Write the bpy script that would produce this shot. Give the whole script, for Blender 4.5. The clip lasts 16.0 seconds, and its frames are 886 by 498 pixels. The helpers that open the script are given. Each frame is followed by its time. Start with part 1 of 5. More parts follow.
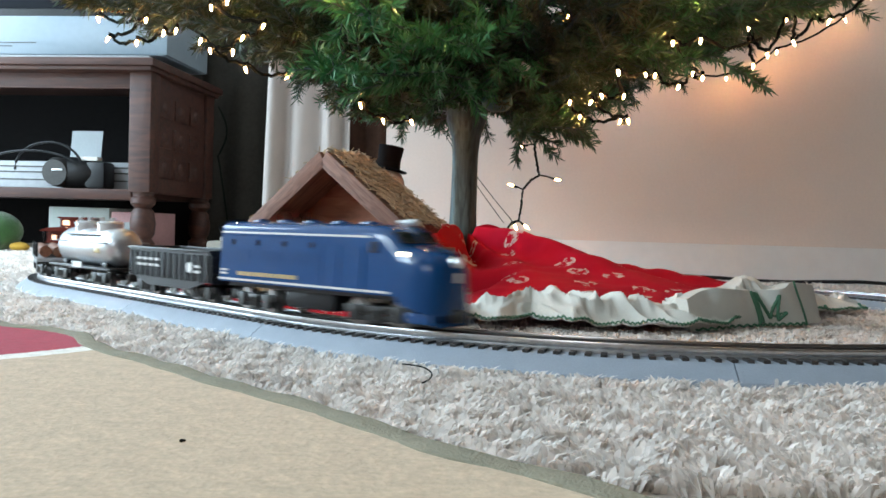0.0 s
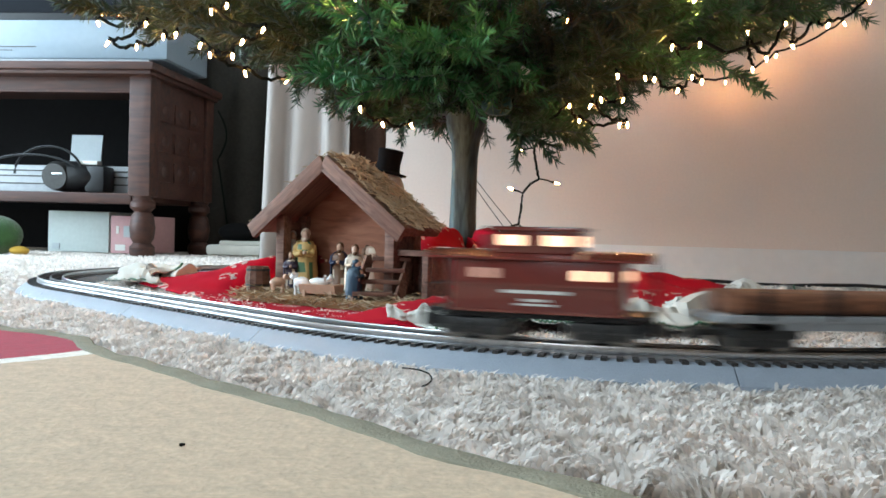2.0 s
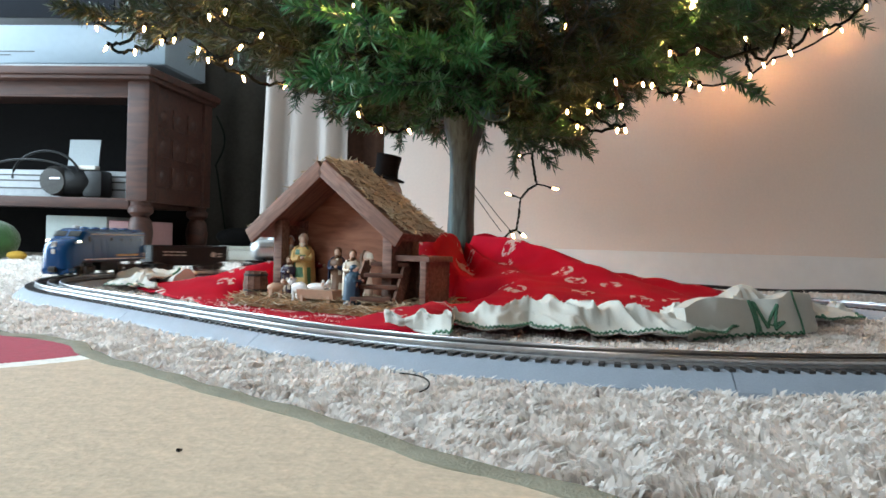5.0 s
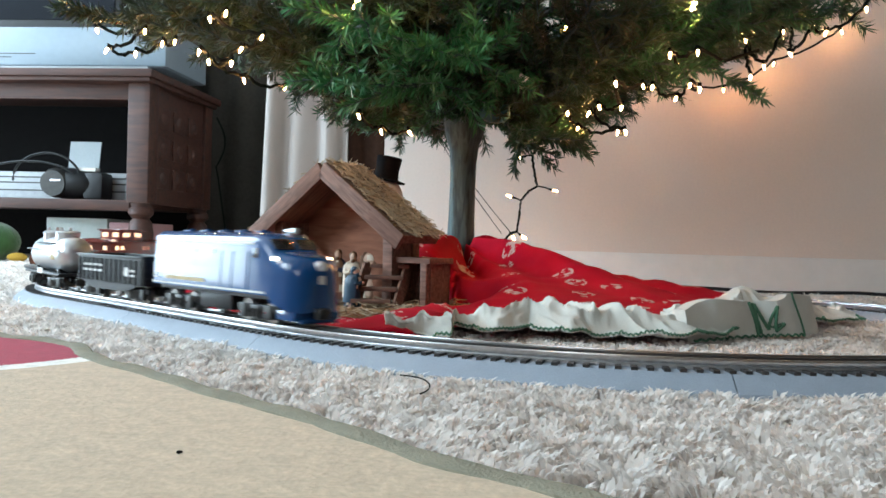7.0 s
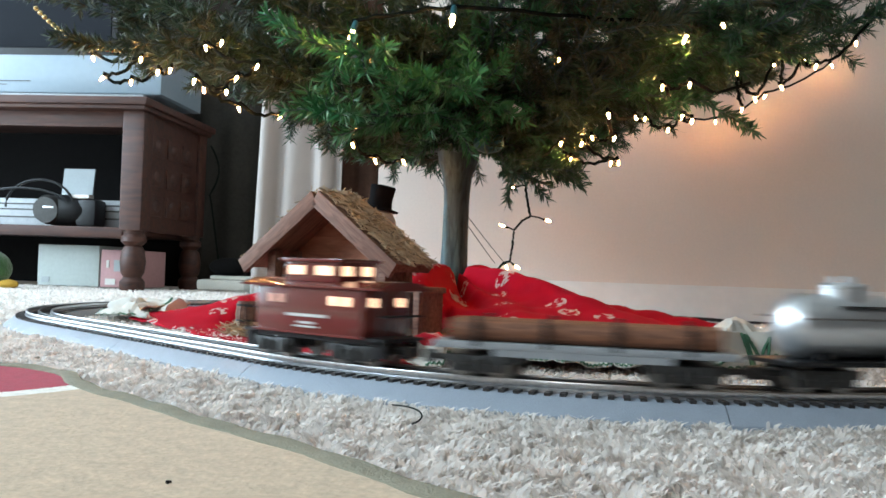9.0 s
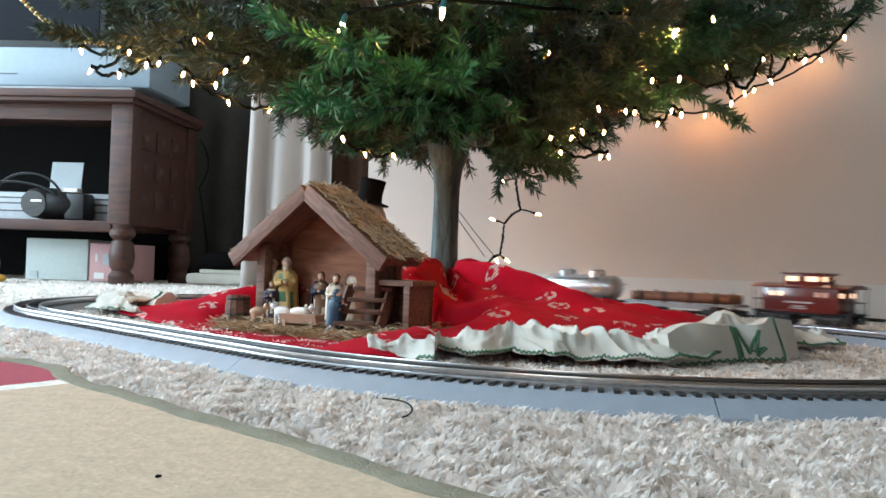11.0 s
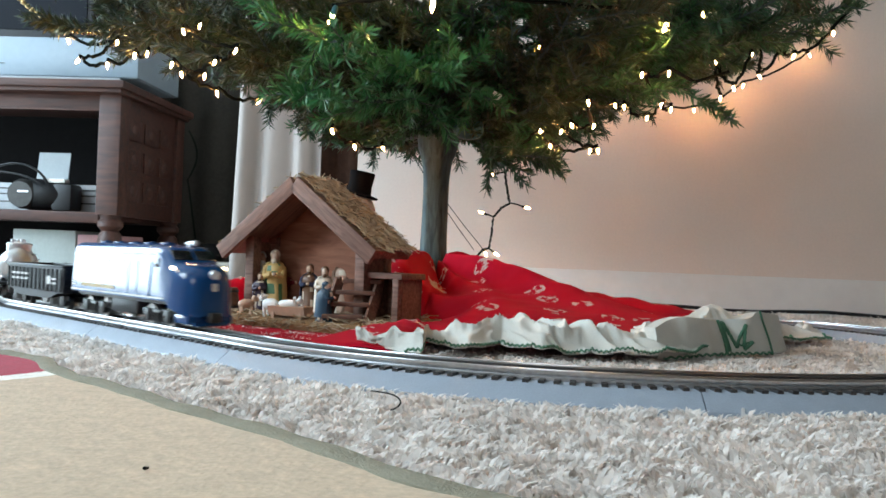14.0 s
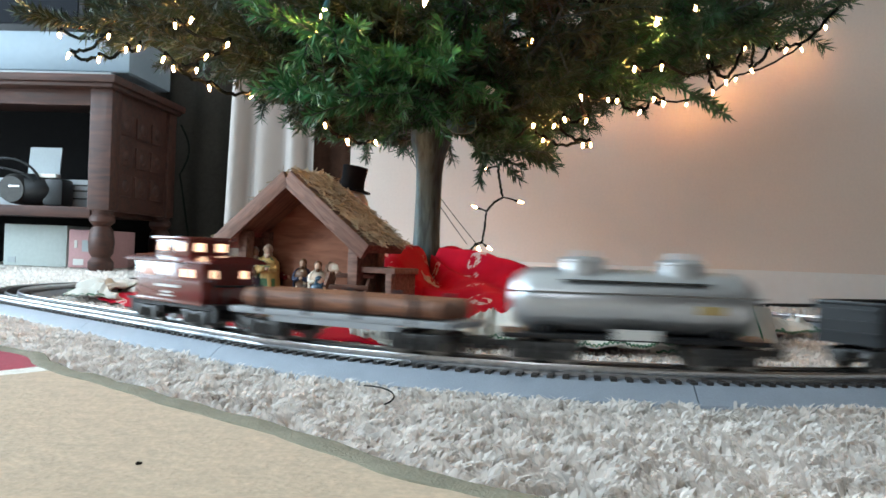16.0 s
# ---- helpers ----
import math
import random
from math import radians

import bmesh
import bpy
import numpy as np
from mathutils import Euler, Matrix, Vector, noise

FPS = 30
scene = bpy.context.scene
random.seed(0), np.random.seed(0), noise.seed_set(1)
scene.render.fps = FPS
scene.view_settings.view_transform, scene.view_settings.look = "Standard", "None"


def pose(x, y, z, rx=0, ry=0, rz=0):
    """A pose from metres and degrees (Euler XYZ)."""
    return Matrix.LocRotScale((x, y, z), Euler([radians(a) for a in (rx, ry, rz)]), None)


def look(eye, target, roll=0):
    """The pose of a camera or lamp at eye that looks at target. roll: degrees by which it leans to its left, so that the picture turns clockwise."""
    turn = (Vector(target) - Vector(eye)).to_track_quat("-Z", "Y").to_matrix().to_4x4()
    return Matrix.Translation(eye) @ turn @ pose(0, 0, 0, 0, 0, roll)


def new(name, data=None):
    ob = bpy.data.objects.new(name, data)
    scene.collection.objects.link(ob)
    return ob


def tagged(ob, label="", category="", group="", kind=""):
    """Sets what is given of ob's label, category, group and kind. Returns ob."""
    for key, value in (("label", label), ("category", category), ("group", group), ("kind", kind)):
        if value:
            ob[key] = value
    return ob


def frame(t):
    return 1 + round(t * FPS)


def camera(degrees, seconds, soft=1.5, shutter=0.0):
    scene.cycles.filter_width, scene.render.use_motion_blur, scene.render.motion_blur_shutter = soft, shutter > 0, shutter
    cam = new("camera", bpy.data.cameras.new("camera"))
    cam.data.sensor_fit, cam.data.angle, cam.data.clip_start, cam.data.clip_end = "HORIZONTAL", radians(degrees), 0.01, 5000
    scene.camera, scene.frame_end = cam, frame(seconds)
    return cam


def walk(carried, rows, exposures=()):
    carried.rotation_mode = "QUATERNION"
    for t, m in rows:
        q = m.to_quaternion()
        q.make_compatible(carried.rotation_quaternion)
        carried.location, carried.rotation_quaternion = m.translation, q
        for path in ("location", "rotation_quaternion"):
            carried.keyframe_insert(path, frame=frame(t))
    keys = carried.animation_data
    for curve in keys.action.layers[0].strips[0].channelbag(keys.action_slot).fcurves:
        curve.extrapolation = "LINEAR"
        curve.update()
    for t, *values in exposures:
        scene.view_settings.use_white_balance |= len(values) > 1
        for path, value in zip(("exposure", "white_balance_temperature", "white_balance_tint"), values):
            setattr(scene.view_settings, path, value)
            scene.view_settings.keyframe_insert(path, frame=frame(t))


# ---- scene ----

# ---- the camera: held low over the carpet by hand, turning a little ----
cam = camera(53.35, 16.0, soft=1.6, shutter=0.6)
EYE = 0.0975
ROWS = [
    (0.0, 88.87, -1.54, 0.06), (0.5, 88.77, -1.56, -0.01), (1.0, 88.82, -1.56, 0.05), (1.5, 88.94, -1.56, 0.01),
    (2.0, 89.11, -1.50, 0.04), (2.5, 89.09, -1.54, 0.01), (3.0, 89.17, -1.56, -0.04), (3.5, 89.46, -1.56, -0.05),
    (4.0, 89.35, -1.60, -0.10), (6.5, 89.66, -1.55, -0.07), (7.0, 89.58, -1.57, -0.07), (7.5, 89.62, -1.59, -0.10),
    (8.0, 89.93, -1.58, -0.14), (8.5, 90.64, -1.63, -0.20), (9.0, 91.49, -1.90, -0.52), (11.5, 91.05, -1.84, -1.27),
    (12.0, 91.08, -1.91, -1.40), (12.5, 90.94, -1.98, -1.51), (13.0, 90.82, -2.03, -1.52), (13.5, 90.87, -2.12, -1.66),
    (14.0, 90.67, -2.14, -1.87), (14.5, 90.46, -2.12, -2.04), (15.0, 90.41, -2.06, -2.24), (15.5, 90.38, -2.03, -2.27),
    (16.0, 90.32, -2.03, -2.32),
]
walk(cam, [(t, pose(0, 0, EYE, rx, ry, rz)) for t, rx, ry, rz in ROWS])

# ---- daylight through a tall glazed door, and the sky outside ----
world = bpy.data.worlds.new("sky")
scene.world = world
world.use_nodes = True
sky = world.node_tree.nodes.new("ShaderNodeTexSky")
sky.sky_type = "NISHITA"
sky.sun_disc = False
sky.sun_elevation, sky.sun_rotation = radians(35), radians(200)
background = world.node_tree.nodes["Background"]
background.inputs["Strength"].default_value = 0.12
world.node_tree.links.new(sky.outputs["Color"], background.inputs["Color"])


def window_light(name, eye, target, sx, sy, power, tint):
    data = bpy.data.lights.new(name, "AREA")
    data.shape, data.size, data.size_y, data.energy, data.color = "RECTANGLE", sx, sy, power, tint
    ob = new(name, data)
    ob.matrix_world = look(eye, target)
    return ob


window_light("door_daylight", (-2.55, 2.1, 1.05), (0, 2.1, 1.05), 1.3, 1.9, 80, (0.645, 0.85, 1.0))
# added fill from the left to brighten the foreground, too high to be mirrored
window_light("foreground_fill", (-2.56, -0.2, 1.52), (0, 0.1, 0.9), 1.1, 1.0, 50, (0.66, 0.86, 1.0))
window_light("window_daylight", (-1.1, -2.36, 1.5), (-1.1, 0, 1.3), 0.85, 1.05, 6, (0.72, 0.89, 1.0))
scene.view_settings.exposure = 0.6


# ---- materials ----
def mat(name, color, rough=0.6, metal=0.0, vary=0.25, scale=40.0, bump=0.0, coat=0.0, island=0.0, piece=0.0, sheen=0.0, fine=8.0, spec=0.5):
    m = bpy.data.materials.new(name)
    m.use_nodes = True
    n, l = m.node_tree.nodes, m.node_tree.links
    b = n["Principled BSDF"]
    b.inputs["Roughness"].default_value = rough
    b.inputs["Metallic"].default_value = metal
    b.inputs["Coat Weight"].default_value = coat
    b.inputs["Sheen Weight"].default_value = sheen
    b.inputs["Specular IOR Level"].default_value = spec
    tc = n.new("ShaderNodeTexCoord")
    big, small = n.new("ShaderNodeTexNoise"), n.new("ShaderNodeTexNoise")
    big.inputs["Scale"].default_value, big.inputs["Detail"].default_value = scale, 4
    small.inputs["Scale"].default_value, small.inputs["Detail"].default_value = scale * fine, 3
    for t in (big, small):
        l.new(tc.outputs["Object"], t.inputs["Vector"])
    add = n.new("ShaderNodeMath")
    add.operation = "ADD"
    l.new(big.outputs["Fac"], add.inputs[0])
    l.new(small.outputs["Fac"], add.inputs[1])
    last = add
    for source, amount in (("ShaderNodeNewGeometry", island), ("ShaderNodeObjectInfo", piece)):
        if amount:
            g, k = n.new(source), n.new("ShaderNodeMath")
            k.operation = "MULTIPLY_ADD"
            k.inputs[1].default_value = amount
            l.new(g.outputs["Random Per Island" if island and source.endswith("Geometry") else "Random"], k.inputs[0])
            l.new(last.outputs[0], k.inputs[2])
            last = k
    span = n.new("ShaderNodeMapRange")
    span.inputs["From Min"].default_value, span.inputs["From Max"].default_value = 0.6, 1.4 + island + piece
    span.inputs["To Min"].default_value, span.inputs["To Max"].default_value = 1 - vary, 1 + vary
    l.new(last.outputs[0], span.inputs["Value"])
    mul = n.new("ShaderNodeVectorMath")
    mul.operation = "SCALE"
    mul.inputs[0].default_value = color
    l.new(span.outputs["Result"], mul.inputs["Scale"])
    l.new(mul.outputs["Vector"], b.inputs["Base Color"])
    if bump:
        bp = n.new("ShaderNodeBump")
        bp.inputs["Strength"].default_value, bp.inputs["Distance"].default_value = bump, 0.002
        l.new(add.outputs[0], bp.inputs["Height"])
        l.new(bp.outputs["Normal"], b.inputs["Normal"])
    return m


def glow(name, color, strength):
    m = bpy.data.materials.new(name)
    m.use_nodes = True
    b = m.node_tree.nodes["Principled BSDF"]
    b.inputs["Base Color"].default_value = (*color, 1)
    b.inputs["Emission Color"].default_value = (*color, 1)
    b.inputs["Emission Strength"].default_value = strength
    return m


def wood(name, dark, light, rough=0.5, scale=14.0, stretch=(1, 8, 8), coat=0.0):
    m = bpy.data.materials.new(name)
    m.use_nodes = True
    n, l = m.node_tree.nodes, m.node_tree.links
    b = n["Principled BSDF"]
    b.inputs["Roughness"].default_value = rough
    b.inputs["Coat Weight"].default_value = coat
    tc, mp, no, rp, bp = (n.new("ShaderNode" + k) for k in ("TexCoord", "Mapping", "TexNoise", "ValToRGB", "Bump"))
    mp.inputs["Scale"].default_value = stretch
    no.inputs["Scale"].default_value, no.inputs["Detail"].default_value, no.inputs["Distortion"].default_value = scale, 6, 0.6
    rp.color_ramp.elements[0].position, rp.color_ramp.elements[1].position = 0.3, 0.72
    rp.color_ramp.elements[0].color, rp.color_ramp.elements[1].color = (*dark, 1), (*light, 1)
    bp.inputs["Strength"].default_value, bp.inputs["Distance"].default_value = 0.4, 0.001
    l.new(tc.outputs["Object"], mp.inputs["Vector"])
    l.new(mp.outputs["Vector"], no.inputs["Vector"])
    l.new(no.outputs["Fac"], rp.inputs["Fac"])
    l.new(rp.outputs["Color"], b.inputs["Base Color"])
    l.new(no.outputs["Fac"], bp.inputs["Height"])
    l.new(bp.outputs["Normal"], b.inputs["Normal"])
    return m


PAINT = mat("wall_paint", (0.7, 0.605, 0.54), 0.75, vary=0.05, scale=3, bump=0.08, fine=60)
WHITE_PAINT = mat("white_paint", (0.78, 0.78, 0.77), 0.4, vary=0.04, scale=6)
# dark wood made up for the unseen walls, to weaken bounced light
BOUNCE_CUT = wood("bounce_cut_wood", (0.05, 0.026, 0.014), (0.13, 0.07, 0.04), 0.5, 6, (8, 8, 1))
CEILING = mat("ceiling_paint", (0.62, 0.6, 0.56), 0.9, vary=0.04, scale=5)
CARPET_BASE = mat("carpet_base", (0.62, 0.56, 0.5), 0.95, vary=0.3, scale=25, bump=0.8)
RAIL = mat("rail_steel", (0.55, 0.55, 0.56), 0.28, 1.0, vary=0.15, scale=30)
ROADBED = mat("roadbed_plastic", (0.33, 0.37, 0.43), 0.42, vary=0.1, scale=60, bump=0.25, fine=14)
TIE = mat("tie_plastic", (0.035, 0.03, 0.028), 0.5, vary=0.2, scale=90, piece=0.3)
BLUE = mat("blue_plastic", (0.003, 0.05, 0.165), 0.2, vary=0.05, scale=30, coat=0.2)
BLACK = mat("black_plastic", (0.011, 0.011, 0.012), 0.42, vary=0.3, scale=80, spec=0.3)
DARK = mat("dark_metal", (0.04, 0.038, 0.036), 0.45, 0.3, vary=0.3, scale=120)
STEEL = mat("wheel_steel", (0.3, 0.29, 0.28), 0.35, 1.0, vary=0.2, scale=90)
SILVER = mat("silver_paint", (0.62, 0.64, 0.66), 0.3, 0.75, vary=0.1, scale=40)
GOLD = mat("gold_print", (0.42, 0.3, 0.12), 0.45, vary=0.2, scale=300)
PALE = mat("pale_print", (0.62, 0.6, 0.56), 0.5, vary=0.1, scale=300)
GREY = mat("grey_plastic", (0.3, 0.31, 0.32), 0.5, vary=0.15, scale=60)
RUSSET = mat("russet_plastic", (0.15, 0.022, 0.016), 0.25, vary=0.12, scale=50, coat=0.7)
LOG = wood("log_bark", (0.12, 0.045, 0.022), (0.27, 0.11, 0.055), 0.6, 60, (1, 6, 6))
GLASS_DARK = mat("dark_glazing", (0.01, 0.012, 0.016), 0.12, vary=0.1, scale=20)
LAMP_WINDOW = glow("lit_window", (1.0, 0.62, 0.4), 1.5)
DIM_WINDOW = glow("dim_window", (0.75, 0.4, 0.3), 0.18)
HEADLAMP = glow("headlamp", (1.0, 0.8, 0.5), 9.0)


# ---- mesh helpers ----
def box(bm, x, y, z, sx, sy, sz, bevel=0.0, m=None):
    r = bmesh.ops.create_cube(bm, size=1, matrix=(m or Matrix()) @ Matrix.LocRotScale((x, y, z), None, (sx, sy, sz)))
    if bevel:
        vs = set(r["verts"])
        es = [e for e in bm.edges if e.verts[0] in vs and e.verts[1] in vs]
        bmesh.ops.bevel(bm, geom=es, offset=bevel, segments=2, affect="EDGES", profile=0.6)


def rod(bm, a, b, ra, rb=None, seg=10):
    a, b = Vector(a), Vector(b)
    d = b - a
    m = Matrix.Translation((a + b) / 2) @ d.to_track_quat("Z", "Y").to_matrix().to_4x4()
    bmesh.ops.create_cone(bm, cap_ends=True, segments=seg, radius1=ra, radius2=ra if rb is None else rb, depth=d.length, matrix=m)


def ball(bm, x, y, z, rx, ry=None, rz=None, u=12, v=8):
    bmesh.ops.create_uvsphere(bm, u_segments=u, v_segments=v, radius=1, matrix=Matrix.LocRotScale((x, y, z), None, (rx, ry or rx, rz or rx)))


def turned(bm, rows, seg=20, x=0, y=0):
    """A turned solid: rows of radius and height."""
    rings = [[bm.verts.new((x + r * math.cos(2 * math.pi * i / seg), y + r * math.sin(2 * math.pi * i / seg), z)) for i in range(seg)] for r, z in rows]
    for a, b in zip(rings, rings[1:]):
        for i in range(seg):
            bm.faces.new((a[i], a[(i + 1) % seg], b[(i + 1) % seg], b[i]))
    bm.faces.new(rings[-1])
    bm.faces.new(rings[0][::-1])


def strip(bm, path, widths):
    """A tube along a path: square-sectioned cable."""
    seg = 6
    rings = []
    for i, p in enumerate(path):
        d = (Vector(path[min(i + 1, len(path) - 1)]) - Vector(path[max(i - 1, 0)])).normalized()
        u = d.orthogonal().normalized() if abs(d.z) > 0.99 else d.cross(Vector((0, 0, 1))).normalized()
        v = d.cross(u)
        rings.append([bm.verts.new(Vector(p) + widths * (u * math.cos(k * 2 * math.pi / seg) + v * math.sin(k * 2 * math.pi / seg))) for k in range(seg)])
    for a, b in zip(rings, rings[1:]):
        for i in range(seg):
            bm.faces.new((a[i], a[(i + 1) % seg], b[(i + 1) % seg], b[i]))
    bm.faces.new(rings[0])
    bm.faces.new(rings[-1][::-1])


def mesh_of(name, bm, material, smooth=None):
    me = bpy.data.meshes.new(name)
    bmesh.ops.recalc_face_normals(bm, faces=bm.faces)
    bm.to_mesh(me)
    bm.free()
    for mm in material if isinstance(material, (list, tuple)) else [material]:
        me.materials.append(mm)
    if smooth is not None:
        me.shade_smooth()
        me.set_sharp_from_angle(angle=radians(smooth))
    return me


def part(name, bm, material, parent=None, label="", smooth=35, m=None):
    ob = new(name, mesh_of(name, bm, material, smooth))
    if parent:
        ob.parent = parent
    if m is not None:
        ob.matrix_local = m
    return tagged(ob, label)


def thing(name, m, label, category, group="", kind=""):
    ob = new(name)
    ob.matrix_world = m
    return tagged(ob, label, category, group, kind)


def solid(name, label, category, x, y, z, sx, sy, sz, material, kind="structure", bevel=0.0):
    bm = bmesh.new()
    box(bm, 0, 0, 0, sx, sy, sz, bevel)
    ob = part(name, bm, material)
    ob.location = (x, y, z)
    return tagged(ob, label, category, kind=kind)


def shape(build):
    bm = bmesh.new()
    build(bm)
    return bm


# ---- the loop of track ----
CURVE, SIDE, CENTRE, SKEW = 0.457, 0.508, (0.036, 1.247), -0.8215
LAP = 2 * SIDE + 2 * math.pi * CURVE
RAIL_TOP = 0.025


def on_loop(s, off=0.0):
    """The place on the loop s metres along it (off: to the outside) and its heading."""
    s %= LAP
    half, a = math.pi * CURVE, SIDE / 2
    r = CURVE + off
    if s < SIDE:
        p, h = (s - a, -r), 0
    elif s < SIDE + half:
        w = (s - SIDE) / CURVE
        p, h = (a + r * math.sin(w), -r * math.cos(w)), w
    elif s < 2 * SIDE + half:
        p, h = (a - (s - SIDE - half), r), math.pi
    else:
        w = (s - 2 * SIDE - half) / CURVE
        p, h = (-a - r * math.sin(w), r * math.cos(w)), math.pi + w
    c, n = math.cos(SKEW), math.sin(SKEW)
    return CENTRE[0] + c * p[0] - n * p[1], CENTRE[1] + n * p[0] + c * p[1], h + SKEW


def inside_loop(x, y, off=0.0):
    c, n = math.cos(SKEW), math.sin(SKEW)
    u, v = c * (x - CENTRE[0]) + n * (y - CENTRE[1]), -n * (x - CENTRE[0]) + c * (y - CENTRE[1])
    return math.hypot(max(abs(u) - SIDE / 2, 0), v) - CURVE - off


# ---- the room ----
solid("floor", "beige carpet base over the whole room", "floor", 0, 0.675, -0.06, 5.4, 6.45, 0.12, CARPET_BASE)


def wall_run(name, label, a, b, low, high, thick, material, parent_label=""):
    a, b = Vector((*a, 0)), Vector((*b, 0))
    d = b - a
    bm = bmesh.new()
    box(bm, 0, 0, 0, d.length, thick, high - low)
    ob = part(name, bm, material)
    ob.matrix_world = Matrix.Translation(((a + b) / 2) + Vector((0, 0, (low + high) / 2))) @ Matrix.Rotation(math.atan2(d.y, d.x), 4, "Z")
    return tagged(ob, label, "wall", kind="structure")


wall_run("wall_north", "warm beige painted wall behind the tree", (-0.135, 2.213), (2.7, 1.50), 0, 2.4, 0.1, PAINT)
wall_run("wall_return", "dark end of the wall beside the curtain", (-0.085, 2.27), (-0.085, 3.75), 0, 2.4, 0.1, PAINT)
wall_run("wall_alcove", "shaded wall behind the television cabinet", (-2.7, 3.8), (-0.14, 3.8), 0, 2.4, 0.1, PAINT)
# east and south walls are out of view; their dark wood holds down the fill
wall_run("wall_east", "unseen wall darkened to cut bounced light", (2.65, -2.5), (2.65, 1.45), 0, 2.4, 0.1, BOUNCE_CUT)
wall_run("wall_south_1", "unseen wall beside the window, darkened to cut bounced light", (-2.7, -2.45), (-1.55, -2.45), 0, 2.4, 0.1, BOUNCE_CUT)
wall_run("wall_south_2", "unseen wall beside the window, darkened to cut bounced light", (-0.65, -2.45), (2.6, -2.45), 0, 2.4, 0.1, BOUNCE_CUT)
wall_run("wall_south_3", "unseen wall under the window, darkened to cut bounced light", (-1.55, -2.45), (-0.65, -2.45), 0, 0.95, 0.1, BOUNCE_CUT)
wall_run("wall_south_4", "unseen wall over the window, darkened to cut bounced light", (-1.55, -2.45), (-0.65, -2.45), 2.05, 2.4, 0.1, BOUNCE_CUT)
# unseen west wall, with a made-up opening at the foreground fill lamp
wall_run("wall_west_1", "plain wall beside the added fill opening", (-2.65, -2.4), (-2.65, -0.8), 0, 2.4, 0.1, PAINT)
wall_run("wall_west_4", "plain wall under the added fill opening", (-2.65, -0.8), (-2.65, 0.4), 0, 0.98, 0.1, PAINT)
wall_run("wall_west_5", "plain wall over the added fill opening", (-2.65, -0.8), (-2.65, 0.4), 2.05, 2.4, 0.1, PAINT)
wall_run("wall_west_6", "plain wall between added fill opening and glazed door", (-2.65, 0.4), (-2.65, 1.43), 0, 2.4, 0.1, PAINT)
wall_run("wall_west_2", "plain wall beside the glazed door", (-2.65, 2.77), (-2.65, 3.75), 0, 2.4, 0.1, PAINT)
wall_run("wall_west_3", "plain wall over the glazed door", (-2.65, 1.43), (-2.65, 2.77), 2.05, 2.4, 0.1, PAINT)
solid("ceiling", "white painted ceiling", "ceiling", 0, 0.675, 2.46, 5.6, 6.65, 0.12, CEILING)
wall_run("baseboard", "white painted baseboard along the wall", (-0.13, 2.150), (2.6, 1.461), 0.0, 0.086, 0.016, WHITE_PAINT)


# ---- track ----
def build_track():
    track = thing("toy_train_track", pose(0, 0, 0), "oval of grey plastic roadbed toy track on the carpet", "train track")
    cuts = [i * SIDE / 2 for i in range(2)] + [SIDE + i * math.pi * CURVE / 4 for i in range(4)]
    cuts = cuts + [c + LAP / 2 for c in cuts] + [LAP]
    profile = ((-0.046, 0.0), (-0.0445, 0.006), (-0.031, 0.0165), (-0.029, 0.0172), (0.029, 0.0172), (0.031, 0.0165), (0.0445, 0.006), (0.046, 0.0))
    tie_bm = bmesh.new()
    box(tie_bm, 0, 0, 0, 0.0044, 0.060, 0.0028)
    tie_mesh = mesh_of("tie", tie_bm, TIE)
    count = 392
    far = bmesh.new()
    beds = []

    def sweep(bm, s0, s1, outline, steps):
        rings = []
        for k in range(steps + 1):
            s = s0 + (s1 - s0) * k / steps
            rings.append([bm.verts.new((*on_loop(min(s, LAP - 1e-6), o)[:2], z)) for o, z in outline])
        for a, b in zip(rings, rings[1:]):
            for i in range(len(outline)):
                j = (i + 1) % len(outline)
                bm.faces.new((a[i], a[j], b[j], b[i]))
        bm.faces.new(rings[0])
        bm.faces.new(rings[-1][::-1])

    for a, b in zip(cuts, cuts[1:]):
        steps = 2 if b - a < 0.2 else 16
        bm = bmesh.new()
        sweep(bm, a + 0.0004, b - 0.0004, profile, steps)
        bed = part("roadbed", bm, ROADBED, track, smooth=20)
        beds.append((a, b, bed))
        for o in (-0.0159, 0.0, 0.0159):
            bm = bmesh.new()
            sweep(bm, a, b, [(o - 0.0024, 0.0175), (o - 0.0024, 0.0195), (o - 0.0009, 0.0205), (o - 0.0016, 0.0238), (o - 0.0012, 0.025), (o + 0.0012, 0.025), (o + 0.0016, 0.0238), (o + 0.0009, 0.0205), (o + 0.0024, 0.0195), (o + 0.0024, 0.0175)], steps)
            part("rail", bm, RAIL if o else DARK, bed, smooth=40)
    for i in range(count):
        s = LAP * (i + 0.5) / count
        x, y, h = on_loop(s)
        if y > 1.44:
            box(far, 0, 0, 0, 0.0044, 0.060, 0.0028, m=Matrix.Translation((x, y, 0.0176)) @ Matrix.Rotation(h, 4, "Z"))
            continue
        bed = next(b for a, c, b in beds if a <= s < c)
        ob = new("tie", tie_mesh)
        ob.parent = bed
        ob.matrix_local = Matrix.Translation((x, y, 0.0176)) @ Matrix.Rotation(h, 4, "Z")
    tagged(part("far_ties", far, TIE, track, "dark ties of the far stretch"), kind="stuff")
    return track


build_track()


